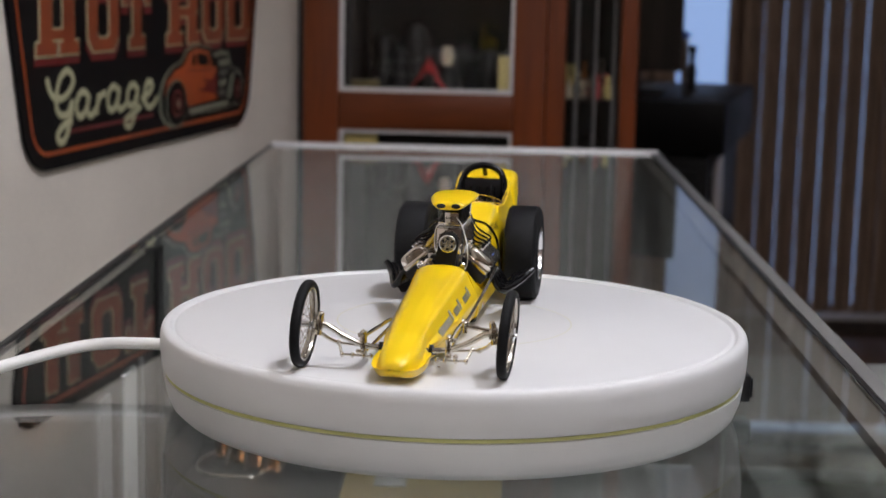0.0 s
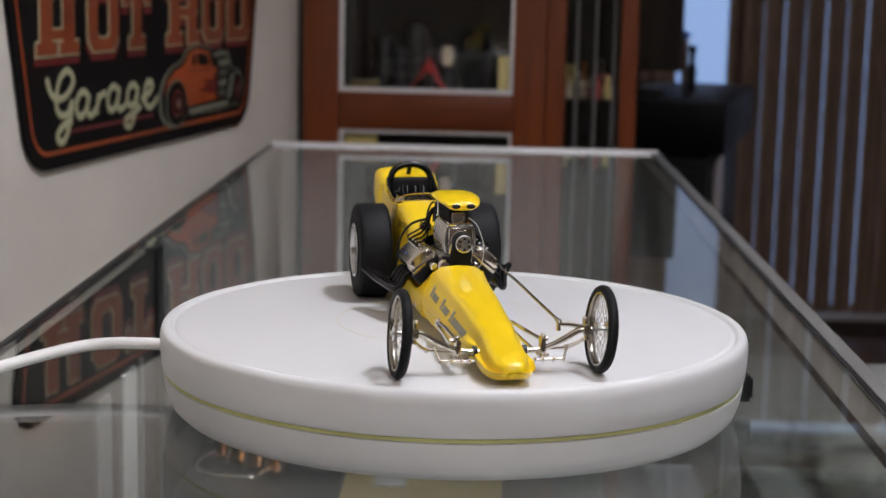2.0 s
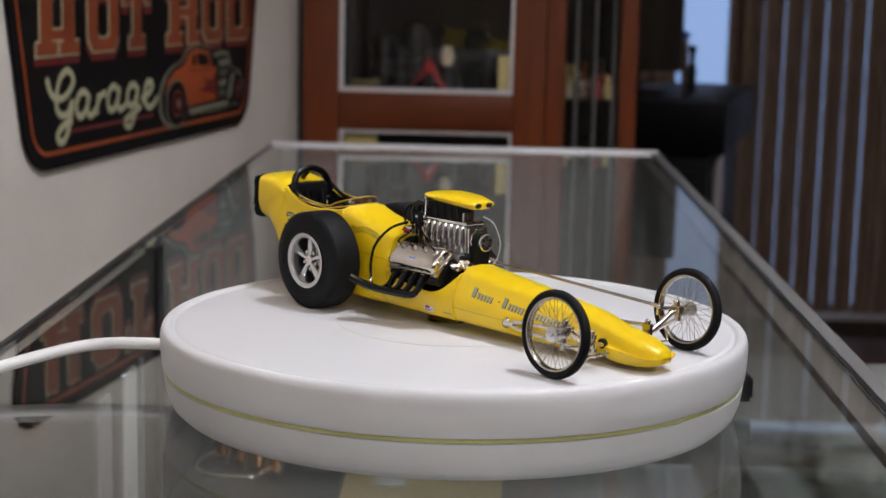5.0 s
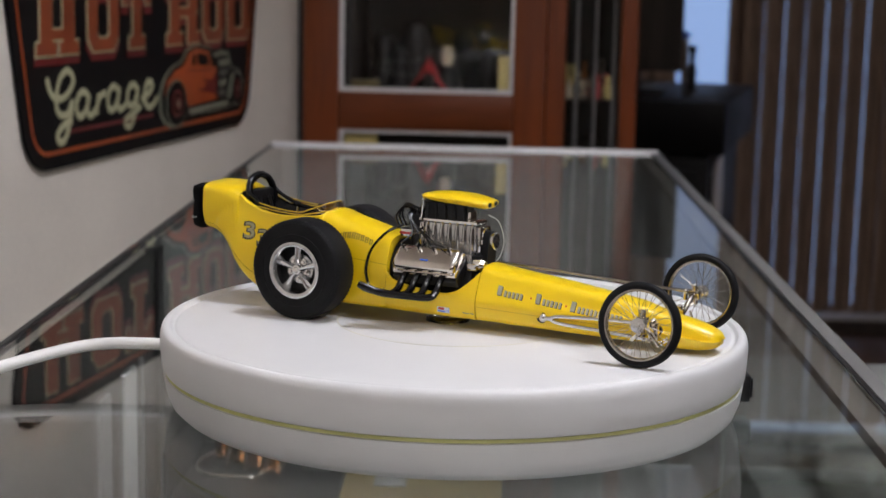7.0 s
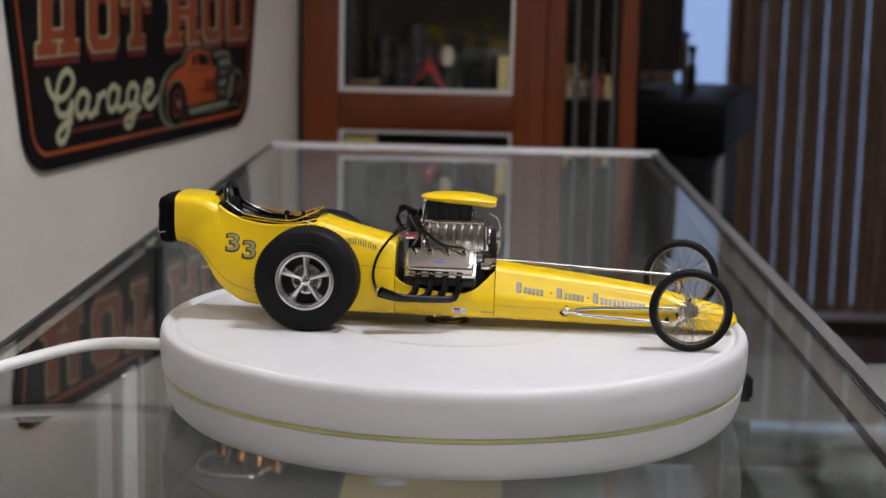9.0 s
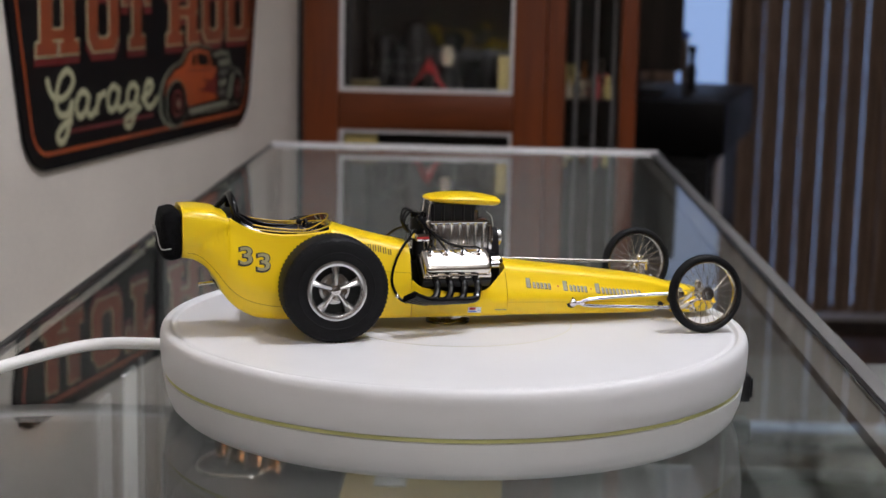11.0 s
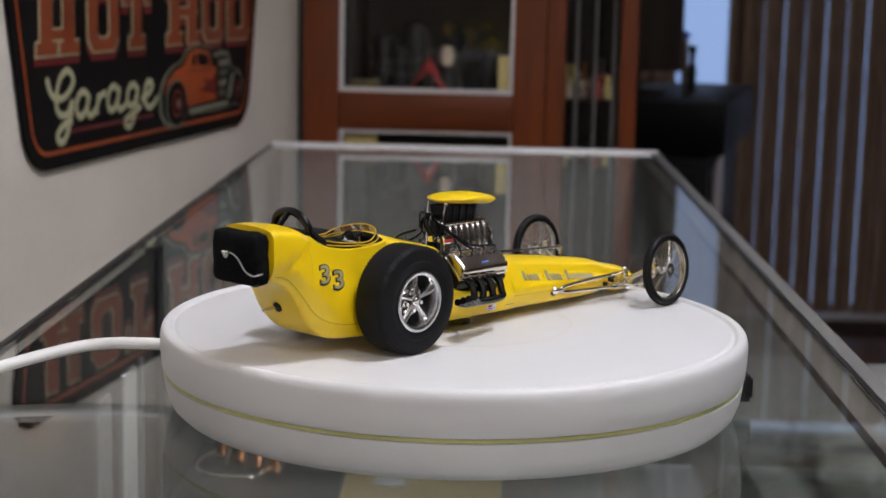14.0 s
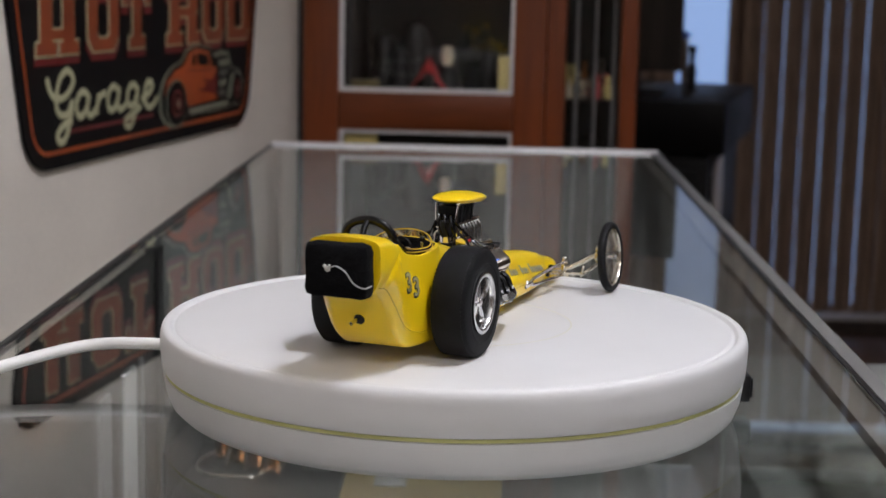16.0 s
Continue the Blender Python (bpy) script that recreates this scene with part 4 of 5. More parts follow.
def decals():
    for side in (-1, 1):
        # racing number
        for cx, cz in ((-93.4, 33.7), (-86.3, 30.9)):
            for bold, m, lift, w, h, off in ((0.045, INKDARK, 0.14, 6.3, 8.2, 0.0), (0.012, NUMBERFILL, 0.28, 5.1, 7.0, 0.2)):
                bm = words("3", 0.0, bold)
                bmesh.ops.subdivide_edges(bm, edges=[e for e in bm.edges if e.calc_length() > 0.3], cuts=2)
                for v in bm.verts:
                    x = cx - side * (v.co.x - 0.5) * w - side * off
                    z = cz + (v.co.y - 0.5) * h + off
                    v.co = (x, side_y(TREE, x, z, side, lift + 0.04 * v.co.z), z)
                part("racing_number" if off == 0 else "number_fill", bm, m, REAR, "", MM, smooth=0)
        # lettering on the nose as plain bars, three words with dots
        base = lambda x: 16.9 - (x - 27.5) * 0.115
        for u0, u1 in ((27.0, 39.5), (44.0, 55.4), (59.2, 81.0)):
            for m, dx, dz, lift in ((INKDARK, 0.30, -0.30, 0.12), (SILVERINK, 0.0, 0.0, 0.26)):
                q = [bars(u0 + dx, base(u0) + dz, u0 + 1.9 + dx, base(u0 + 1.9) + dz, 3.7)]
                x = u0 + 3.0
                while x < u1 - 0.8:
                    q.append(bars(x + dx, base(x) + dz, x + 1.05 + dx, base(x + 1.05) + dz, 2.2))
                    x += 1.75
                wrap("lettering_bar", q, TREE2, side, m, NOSE, "silver bars edged in black", 1, lift)
        for x in (41.8, 57.2):
            z = 17.9 - (x - 27.5) * 0.115
            wrap("lettering_dot", [bars(x - 0.35, z, x + 0.35, z, 0.7)], TREE2, side, REDINK, NOSE, "", 1)
        # small coloured decal, fine print, seams
        wrap("flag_decal", [bars(0.6, 7.2, 6.4, 7.0, 2.4)], TREE3, side, WHITEINK, PAN, "", 2)
        wrap("flag_decal_red", [bars(0.9, 8.3, 4.4, 8.2, 1.1)], TREE3, side, REDINK, PAN, "", 1)
        wrap("flag_decal_blue", [bars(4.6, 7.9, 6.2, 7.8, 1.3), bars(0.9, 7.4, 4.4, 7.3, 0.55)], TREE3, side, BLUE, PAN, "", 1)
        wrap("fine_print", [bars(12.5, 7.9, 15.5, 7.8, 0.35), bars(16.0, 7.8, 17.6, 7.75, 0.4)], TREE3, side, GREYINK, PAN, "", 1)
        wrap("panel_seam", [bars(-54 + 3 * i, 27.2 - 0.26 * i, -51 + 3 * i, 26.94 - 0.26 * i, 0.28) for i in range(10)], TREE, side, AMBER, REAR, "", 3)
        wrap("panel_seam", [bars(18.4 + 4 * i, 11.0 - 0.16 * i, 22.4 + 4 * i, 10.84 - 0.16 * i, 0.22) for i in range(18)], TREE2, side, AMBER, NOSE, "", 2)
        q = [(x, side_y(TREE, x, z, side, 0.02), z) for x, _, z in glide([(-116.5, 0, 35.2), (-113, 0, 34.6), (-109.6, 0, 32.4), (-105.2, 0, 27.6), (-99.3, 0, 20.2), (-92.7, 0, 15.6), (-83.5, 0, 13.0), (-76, 0, 12.4)], 5)]
        part("panel_seam", tube(bmesh.new(), q, 0.2, 6, 1), AMBER, REAR, "", MM)
        # small script on the cowl
        bm = bmesh.new()
        for k in range(9):
            h = 3.4 if k == 0 else 2.5
            for x0, x1, h0, h1 in ((0.0, 0.5, 0, h), (0.95, 1.45, 0, h)):
                v = []
                for dx, dh in ((x0, h0), (x1, h0), (x1, h1), (x0, h1)):
                    x = -51 + 2.15 * k + dx
                    a = radians(52 - 3.2 * (dh + 1.6 * math.sin(k * math.pi / 8)))
                    w = Vector((0, side * math.sin(a), math.cos(a)))
                    hit = TREE.ray_cast(Vector((x, 0, 22)) + 60 * w, -w)[0]
                    v.append(bm.verts.new(hit + 0.15 * w))
                bm.faces.new(v)
        part("cowl_script", bm, AMBERDARK, REAR, "brown outlined lettering as bars", MM, smooth=0)
        wrap("warning_decal", [(-25.8, 13.2, -24.4, 13.2, -25.1, 15.0, -25.1, 15.0)], TREE, side, GREYINK, REAR, "", 1)
    # hole and pipe in the tail
    bm = rod(bmesh.new(), (-99.5, 0.4, 22.2), (-103.9, 0.4, 20.1), 2.1, seg=20)
    part("tail_port", bm, SATIN, REAR, "", MM)
    bm = rod(bmesh.new(), (-103, 0.6, 20.6), (-110.6, 0.6, 19.8), 0.7)
    part("push_pin", bm, CHROMEW, REAR, "", MM)


decals()


def parachute():
    bm = bmesh.new()
    box(bm, -126.0, -118.2, -12.6, 12.6, 31.8, 52.0, bevel=3.4)
    bmesh.ops.subdivide_edges(bm, edges=bm.edges, cuts=2, use_grid_fill=True)
    for v in bm.verts:
        v.co += 0.9 * noise.noise_vector(v.co * 0.16) * Vector((1, 0.8, 0.8)).length * 0.6
        v.co.x += -1.6 * max(0, 1 - (v.co.y / 13) ** 2) * max(0, 1 - ((v.co.z - 42) / 11) ** 2) if v.co.x < -122 else 0
    p = part("parachute_pack", bm, CLOTHBLK, DRAGSTER, "black cloth parachute pack", MM, smooth=60)
    part("pull_cord", tube(bmesh.new(), [(-127.4, 1.4, 43.4), (-128.2, -1.5, 44.2), (-127.8, -5.0, 42.2), (-127.2, -8.0, 38.2), (-126.2, -11.6, 36.6), (-123.0, -13.2, 37.2)], 0.24, 8), STRING, p, "grey string", MM)
    bm = ball(bmesh.new(), (-128.0, 2.0, 43.0), 1.1, 0.7, 1.1, 1.0, 10)
    ball(bm, (-128.2, 3.0, 44.0), 0.7, seg=8)
    ball(bm, (-128.2, 1.2, 44.2), 0.6, seg=8)
    part("knot", bm, STRING, p, "", MM)


parachute()


def cockpit():
    hoop = [(-95.0, -10.6, 40), (-96.6, -10.0, 49.5), (-97.6, -7.2, 54.8), (-98.0, 0, 57.0), (-97.6, 7.2, 54.8), (-96.6, 10.0, 49.5), (-95.0, 10.6, 40)]
    r = part("roll_bar", tube(bmesh.new(), hoop, 1.6, 12, 8), BLACK, DRAGSTER, "gloss black roll bar", MM)
    part("brace", tube(bmesh.new(), [(-98.0, 0, 57.0), (-102.5, 0, 52.6), (-104.5, 0, 50.0)], 1.2, 10, 4), BLACK, r, "", MM)
    for s in (-1, 1):
        part("brace", tube(bmesh.new(), [(-97.2, s * 10.8, 50.5), (-91, s * 11.3, 46.2), (-82, s * 12.0, 42.6), (-72, s * 12.2, 41.6)], 0.9, 10, 4), BLACK, r, "", MM)
    bm = bmesh.new()
    box(bm, -99.0, -95.5, -9.8, 9.8, 30, 48.0, m=Matrix.Translation((-97, 0, 40)) @ Matrix.Rotation(radians(-14), 4, "Y") @ Matrix.Translation((97, 0, -40)), bevel=1.4)
    box(bm, -96, -78, -9.8, 9.8, 29.5, 33.5, bevel=1.4)
    seat = part("seat", bm, SATIN, DRAGSTER, "black padded seat", MM)
    part("headrest", box(bmesh.new(), -100.0, -95.6, -10.4, 10.4, 38.0, 50.6, bevel=1.6), SATIN, seat, "black padded headrest", MM, smooth=50)
    for y in (-6, -2, 2, 6):
        part("stitch_row", tube(bmesh.new(), [(-94.8, y, 46.6), (-93.2, y, 42), (-92.0, y, 36)], 0.35, 6, 3), BLACK, seat, "", MM)
    for s in (-1, 1):
        part("harness_strap", tube(bmesh.new(), [(-95.2, s * 4.5, 47.4), (-93.3, s * 4.2, 42), (-91.8, s * 3.6, 36), (-84, s * 2.5, 34)], 0.7, 6, 3), RUBBER, seat, "dark harness strap", MM)
    # wrap-round windscreen with an amber edge
    bm = bmesh.new()
    rows, edge, foot = [], [], []
    for k in range(37):
        a = radians(-128 + 256 * k / 36)
        c = math.cos(a)
        x = -68.0 + (12.6 * c if c > 0 else 36.0 * c)
        y = 13.0 * math.sin(a) if c > 0 else math.copysign(13.0 - 1.2 * c * c, a)
        z = 42.5 + (2.2 * c if c > 0 else 5.4 * c * c)
        h = 2.3 * c + 1.0 if c > 0 else 1.0 + 1.2 * c * c
        low, top = Vector((x, y, z)), Vector((x - 1.6 * max(0, c), y * 0.965, z + h))
        rows.append((bm.verts.new(low), bm.verts.new(top)))
        edge.append(tuple(top))
        foot.append(tuple(low))
    for a, b in zip(rows, rows[1:]):
        bm.faces.new((a[0], b[0], b[1], a[1]))
    bmesh.ops.solidify(bm, geom=bm.faces, thickness=0.35)
    ws = part("windscreen", bm, AMBERCLEAR, DRAGSTER, "low clear wrap-round windscreen", MM, smooth=60)
    ws.visible_shadow = False
    part("screen_edge", tube(bmesh.new(), edge, 0.26, 8, 1), AMBER, ws, "amber upper edge", MM, smooth=60)
    part("cockpit_trim", tube(bmesh.new(), foot, 0.28, 8, 1), AMBER, DRAGSTER, "amber cockpit edge trim", MM, smooth=60)
    bm = lathe(bmesh.new(), [(4.2, -0.5), (4.7, 0), (4.2, 0.5), (3.7, 0)], 28, "x", True, (-66, 0, 41.8))
    w = part("steering_wheel", bm, BLACK, DRAGSTER, "", MM)
    bm = bmesh.new()
    rod(bm, (-66, -4, 41.8), (-66, 4, 41.8), 0.5)
    rod(bm, (-66, 0, 41.8), (-57, 0, 39), 0.7)
    part("steering_column", bm, CHROME, w, "", MM)
    bm = rod(bmesh.new(), (-72, -10.5, 36), (-71, -10.8, 46), 0.45)
    lv = part("hand_lever", bm, CHROME, DRAGSTER, "", MM)
    part("knob", ball(bmesh.new(), (-70.9, -10.8, 46.8), 1.2), BLACK, lv, "", MM)


cockpit()


def rear_wheel():
    prof = [(11.6, -5.5), (12.2, -6.9), (13.4, -7.45), (16.4, -7.6), (18.6, -7.4), (20.4, -6.9), (21.2, -6.2), (21.5, -5.0), (21.6, 0), (21.5, 5.0), (21.2, 6.2), (20.4, 6.9), (18.6, 7.4), (13.4, 7.45), (12.2, 6.9), (11.6, 5.5)]
    tyre = part("rear_wheel", lathe(bmesh.new(), prof, 64, "y", True), RUBBER, DRAGSTER, "wide smooth black slick tyre", MM, smooth=40)
    bm = bmesh.new()
    for k in range(72):
        m = Matrix.Rotation(k * math.tau / 72, 4, "Y")
        for d in (-1, 1):
            box(bm, 19.7, 21.52, d * 6.2 - 0.55, d * 6.2 + 0.55, -0.48, 0.48, m=m @ Matrix.Translation((-0.08, -d * 0.05, 0)) @ Matrix.Translation((20.6, d * 6.2, 0)) @ Matrix.Rotation(d * radians(-42), 4, "Z") @ Matrix.Translation((-20.6, -d * 6.2, 0)))
    for d in (-1, 1):
        lathe(bm, [(15.3, d * 7.40), (15.6, d * 7.78), (15.9, d * 7.40)], 64, "y", True)
    part("shoulder_tread", bm, RUBBER, tyre, "", MM, smooth=0)
    rim = part("rim", lathe(bmesh.new(), [(11.7, -6.4), (12.2, -7.0), (12.2, -7.8), (11.2, -8.0), (10.3, -7.6), (9.9, -6.6), (9.8, -5.5), (9.8, 2.0), (11.7, 2.5)], 56, "y", True), ALLOY, tyre, "polished rim lip", MM, smooth=40)
    part("wheel_back", lathe(bmesh.new(), [(0.0, -1.2), (10.25, -1.2), (10.25, 0.2), (0.0, 0.2)], 40, "y"), SATIN, tyre, "", MM)
    part("brake_drum", lathe(bmesh.new(), [(0.0, -3.0), (4.9, -3.0), (5.2, -2.7), (6.3, -2.6), (6.6, -2.2), (6.6, -1.25), (0.0, -1.25)], 32, "y"), CAST, tyre, "", MM)
    part("hub", lathe(bmesh.new(), [(0.0, -6.5), (1.0, -6.4), (1.3, -6.0), (2.0, -5.8), (2.3, -5.2), (2.5, -3.1), (0.0, -3.1)], 24, "y"), CHROME, tyre, "", MM, smooth=30)
    bm = bmesh.new()
    w = [(1.8, 0.95, -5.6), (4.6, 1.05, -5.7), (7.6, 1.45, -5.6), (10.3, 2.1, -5.0)]
    vs = []
    for r, h, y in w:
        vs.append([bm.verts.new(p) for p in ((r, y + 0.9, -h), (r, y, -h * 0.55), (r, y - 0.35, 0), (r, y, h * 0.55), (r, y + 0.9, h), (r, y + 2.2, h), (r, y + 2.2, -h))])
    for a, b in zip(vs, vs[1:]):
        for k in range(7):
            bm.faces.new((a[k], a[(k + 1) % 7], b[(k + 1) % 7], b[k]))
    bm.faces.new(vs[0]), bm.faces.new(vs[-1])
    sp = part("spoke", bm, ALLOY, tyre, "", MM, smooth=25)
    sp.matrix_basis = pose(0, 0, 0, 0, -90)
    for k in range(1, 5):
        share(sp, tyre, pose(0, 0, 0, 0, -90 + 72 * k))
    nut = part("wheel_nut", rod(rod(bmesh.new(), (4.1, -2.9, 0), (4.1, -4.9, 0), 0.8, seg=6), (4.1, -2.9, 0), (4.1, -3.5, 0), 1.25, seg=16), CHROME, tyre, "", MM, smooth=20)
    for k in range(5):
        m = pose(0, 0, 0, 0, -54 + 72 * k)
        if k:
            share(nut, tyre, m)
        else:
            nut.matrix_basis = m
    return tyre


RW = rear_wheel()
RW.matrix_basis = pose(-0.0594, -0.0251, 0.0216)
copy_thing(RW, pose(-0.0594, 0.0251, 0.0216, 0, 0, 180))
part("rear_axle", rod(bmesh.new(), (-59.4, -18, 21.6), (-59.4, 18, 21.6), 2.2), SATIN, DRAGSTER, "", MM)


def front_wheel():
    prof = []
    for k in range(16):
        a = k * math.tau / 16
        prof.append((15.05 + 1.65 * math.cos(a), 2.0 * math.sin(a)))
    tyre = part("front_wheel", lathe(bmesh.new(), prof, 64, "y", True), RUBBER, DRAGSTER, "thin black tyre on a wire-spoke wheel", MM, smooth=50)
    part("rim", lathe(bmesh.new(), [(13.9, -1.5), (14.1, -1.0), (13.6, -0.6), (13.4, 0), (13.6, 0.6), (14.1, 1.0), (13.9, 1.5), (13.3, 1.5), (12.9, 0.7), (12.9, -0.7), (13.3, -1.5)], 56, "y", True), RIMMETAL, tyre, "", MM, smooth=35)
    part("hub", lathe(bmesh.new(), [(0.0, -3.4), (0.9, -3.3), (1.0, -2.6), (2.9, -2.4), (2.9, -1.9), (1.0, -1.6), (1.0, 1.6), (2.2, 1.9), (2.2, 2.4), (1.3, 2.6), (1.3, 3.6), (0.0, 3.6)], 24, "y"), ALLOY, tyre, "", MM, smooth=30)
    n = 12
    bm = rod(bmesh.new(), (0, -2.1, 1.9), (13.1 * math.sin(radians(42)), -0.25, 13.1 * math.cos(radians(42))), 0.10, seg=5)
    first = part("spoke", bm, RIMMETAL, tyre, "", MM)
    bm = rod(bmesh.new(), (0, 2.1, 1.9), (13.1 * math.sin(radians(42)), 0.25, 13.1 * math.cos(radians(42))), 0.10, seg=5)
    inner = part("spoke", bm, RIMMETAL, tyre, "", MM)
    for k in range(n):
        a = 360.0 * k / n
        for src, off in ((first, 0.0), (inner, 15.0)):
            m = pose(0, 0, 0, 0, a + off)
            if k:
                share(src, tyre, m)
            else:
                src.matrix_basis = m
            o = share(src, tyre, pose(0, 0, 0, 0, a + off + 4.0))
            o.scale = (-1, 1, 1)
    return tyre


FW = front_wheel()
FW.matrix_basis = pose(0.0983, -0.0385, 0.0167, -4, 0, 0)
copy_thing(FW, pose(0.0983, 0.0385, 0.0167, 4, 0, 180))


def front_axle():
    pts = [(97.5, -34.5, 16.6), (97.2, -30, 16.2), (96.8, -24, 12.6), (96.5, -17, 9.6), (96.5, -9, 8.6), (96.5, 9, 8.6), (96.5, 17, 9.6), (96.8, 24, 12.6), (97.2, 30, 16.2), (97.5, 34.5, 16.6)]
    ax = part("front_axle", tube(bmesh.new(), pts, 1.15, 12, 6), CHROMEW, DRAGSTER, "dropped chrome front axle", MM)
    bm = bmesh.new()
    tube(bm, [(91.5, -27, 8.5), (91.0, 0, 7.0), (91.5, 27, 8.5)], 0.55, 8, 4)
    part("tie_rod", bm, CHROMEW, ax, "", MM)
    for s in (-1, 1):
        bm = bmesh.new()
        rod(bm, (97.6, s * 33.5, 12.6), (97.4, s * 32.6, 20.2), 1.3)
        box(bm, 95.2, 99.8, s * 33 - 1.5, s * 33 + 1.5, 14.6, 18.6, bevel=0.5)
        rod(bm, (97.6, s * 33, 16.7), (98.2, s * 37, 16.7), 1.1)
        ball(bm, (97.4, s * 32.4, 20.4), 1.2)
        part("spindle", bm, CHROMEW, ax, "", MM)
        bm = bmesh.new()
        tube(bm, [(97.4, s * 33, 13.4), (94.0, s * 30, 10.4), (91.5, s * 27, 8.5)], 0.75, 8, 4)
        ball(bm, (91.5, s * 27, 8.5), 1.1)
        part("steering_arm", bm, CHROMEW, ax, "", MM)
        # hairpin radius rods
        bm = bmesh.new()
        tube(bm, [(51.0, s * 14.4, 9.6), (56, s * 14.4, 10.9), (75, s * 15.0, 11.9), (94.6, s * 16.2, 12.6)], 0.75, 10, 4)
        tube(bm, [(51.0, s * 14.4, 9.4), (56, s * 14.4, 8.1), (75, s * 15.0, 7.2), (94.6, s * 16.2, 6.2)], 0.75, 10, 4)
        rod(bm, (49.0, s * 14.3, 9.5), (53.0, s * 14.4, 9.5), 0.95)
        part("radius_rod", bm, CHROME, DRAGSTER, "chrome hairpin radius rod", MM)
        bm = ball(bmesh.new(), (48.2, s * 13.6, 9.5), 1.9)
        part("rod_end", bm, CHROME, DRAGSTER, "", MM)
        part("rod_socket", rod(bmesh.new(), (47.6, s * 12.2, 9.5), (47.6, s * 13.75, 9.5), 2.3, seg=20), SATIN, NOSE, "", MM)
        bm = bmesh.new()
        box(bm, 94.6, 98.6, s * 16.2 - 1.0, s * 16.2 + 1.0, 5.6, 13.4, bevel=0.5)
        rod(bm, (94.4, s * 16.2, 12.6), (94.4, s * 18.8, 12.6), 0.9)
        ball(bm, (95.0, s * 18.6, 6.3), 1.0)
        ball(bm, (96.4, s * 16.4, 14.0), 1.25)
        part("axle_bracket", bm, CHROMEW, ax, "", MM)
        bm = bmesh.new()
        rod(bm, (100.8, s * 11, 6.0), (100.8, s * 24, 6.4), 0.5)
        for y in (12.5, 15.5, 19.5, 23.5):
            ball(bm, (100.8, s * y, 6.2), 0.95, 0.8, 0.8, 1.2, 10)
        rod(bm, (100.8, s * 23.6, 6.4), (98, s * 25.5, 11.0), 0.5)
        part("torsion_link", bm, CHROMEW, ax, "", MM)
        part("axle_hole", rod(bmesh.new(), (96.0, s * 8.8, 8.8), (96.0, s * 10.25, 8.8), 2.0, seg=18), SATIN, NOSE, "", MM)
        part("axle_slot", rod(bmesh.new(), (90.5, s * 9.4, 6.8), (90.5, s * 10.7, 6.8), 1.1, seg=14), SATIN, NOSE, "", MM)
        part("bumper_pin", rod(bmesh.new(), (86.5, s * 11.0, 0.2), (86.5, s * 11.0, 3.6), 0.7), CLEAR, NOSE, "", MM)
    bm = bmesh.new()
    tube(bm, [(4, 20.5, 24.8), (30, 21.6, 23.4), (62, 22.0, 21.6), (95.5, 22.3, 19.9)], 0.62, 10, 4)
    dl = part("drag_link", bm, RIMMETAL, DRAGSTER, "long chrome steering link", MM)
    bm = bmesh.new()
    ball(bm, (96.8, 22.3, 19.7), 1.2)
    rod(bm, (93.0, 22.3, 19.95), (96.8, 22.3, 19.75), 0.85)
    rod(bm, (96.8, 22.3, 20.6), (96.8, 22.3, 16.2), 0.9)
    tube(bm, [(96.8, 22.6, 18.6), (97.0, 27, 18.2), (97.2, 33, 17.2)], 0.9, 8, 4)
    part("link_end", bm, CHROMEW, dl, "", MM)


front_axle()


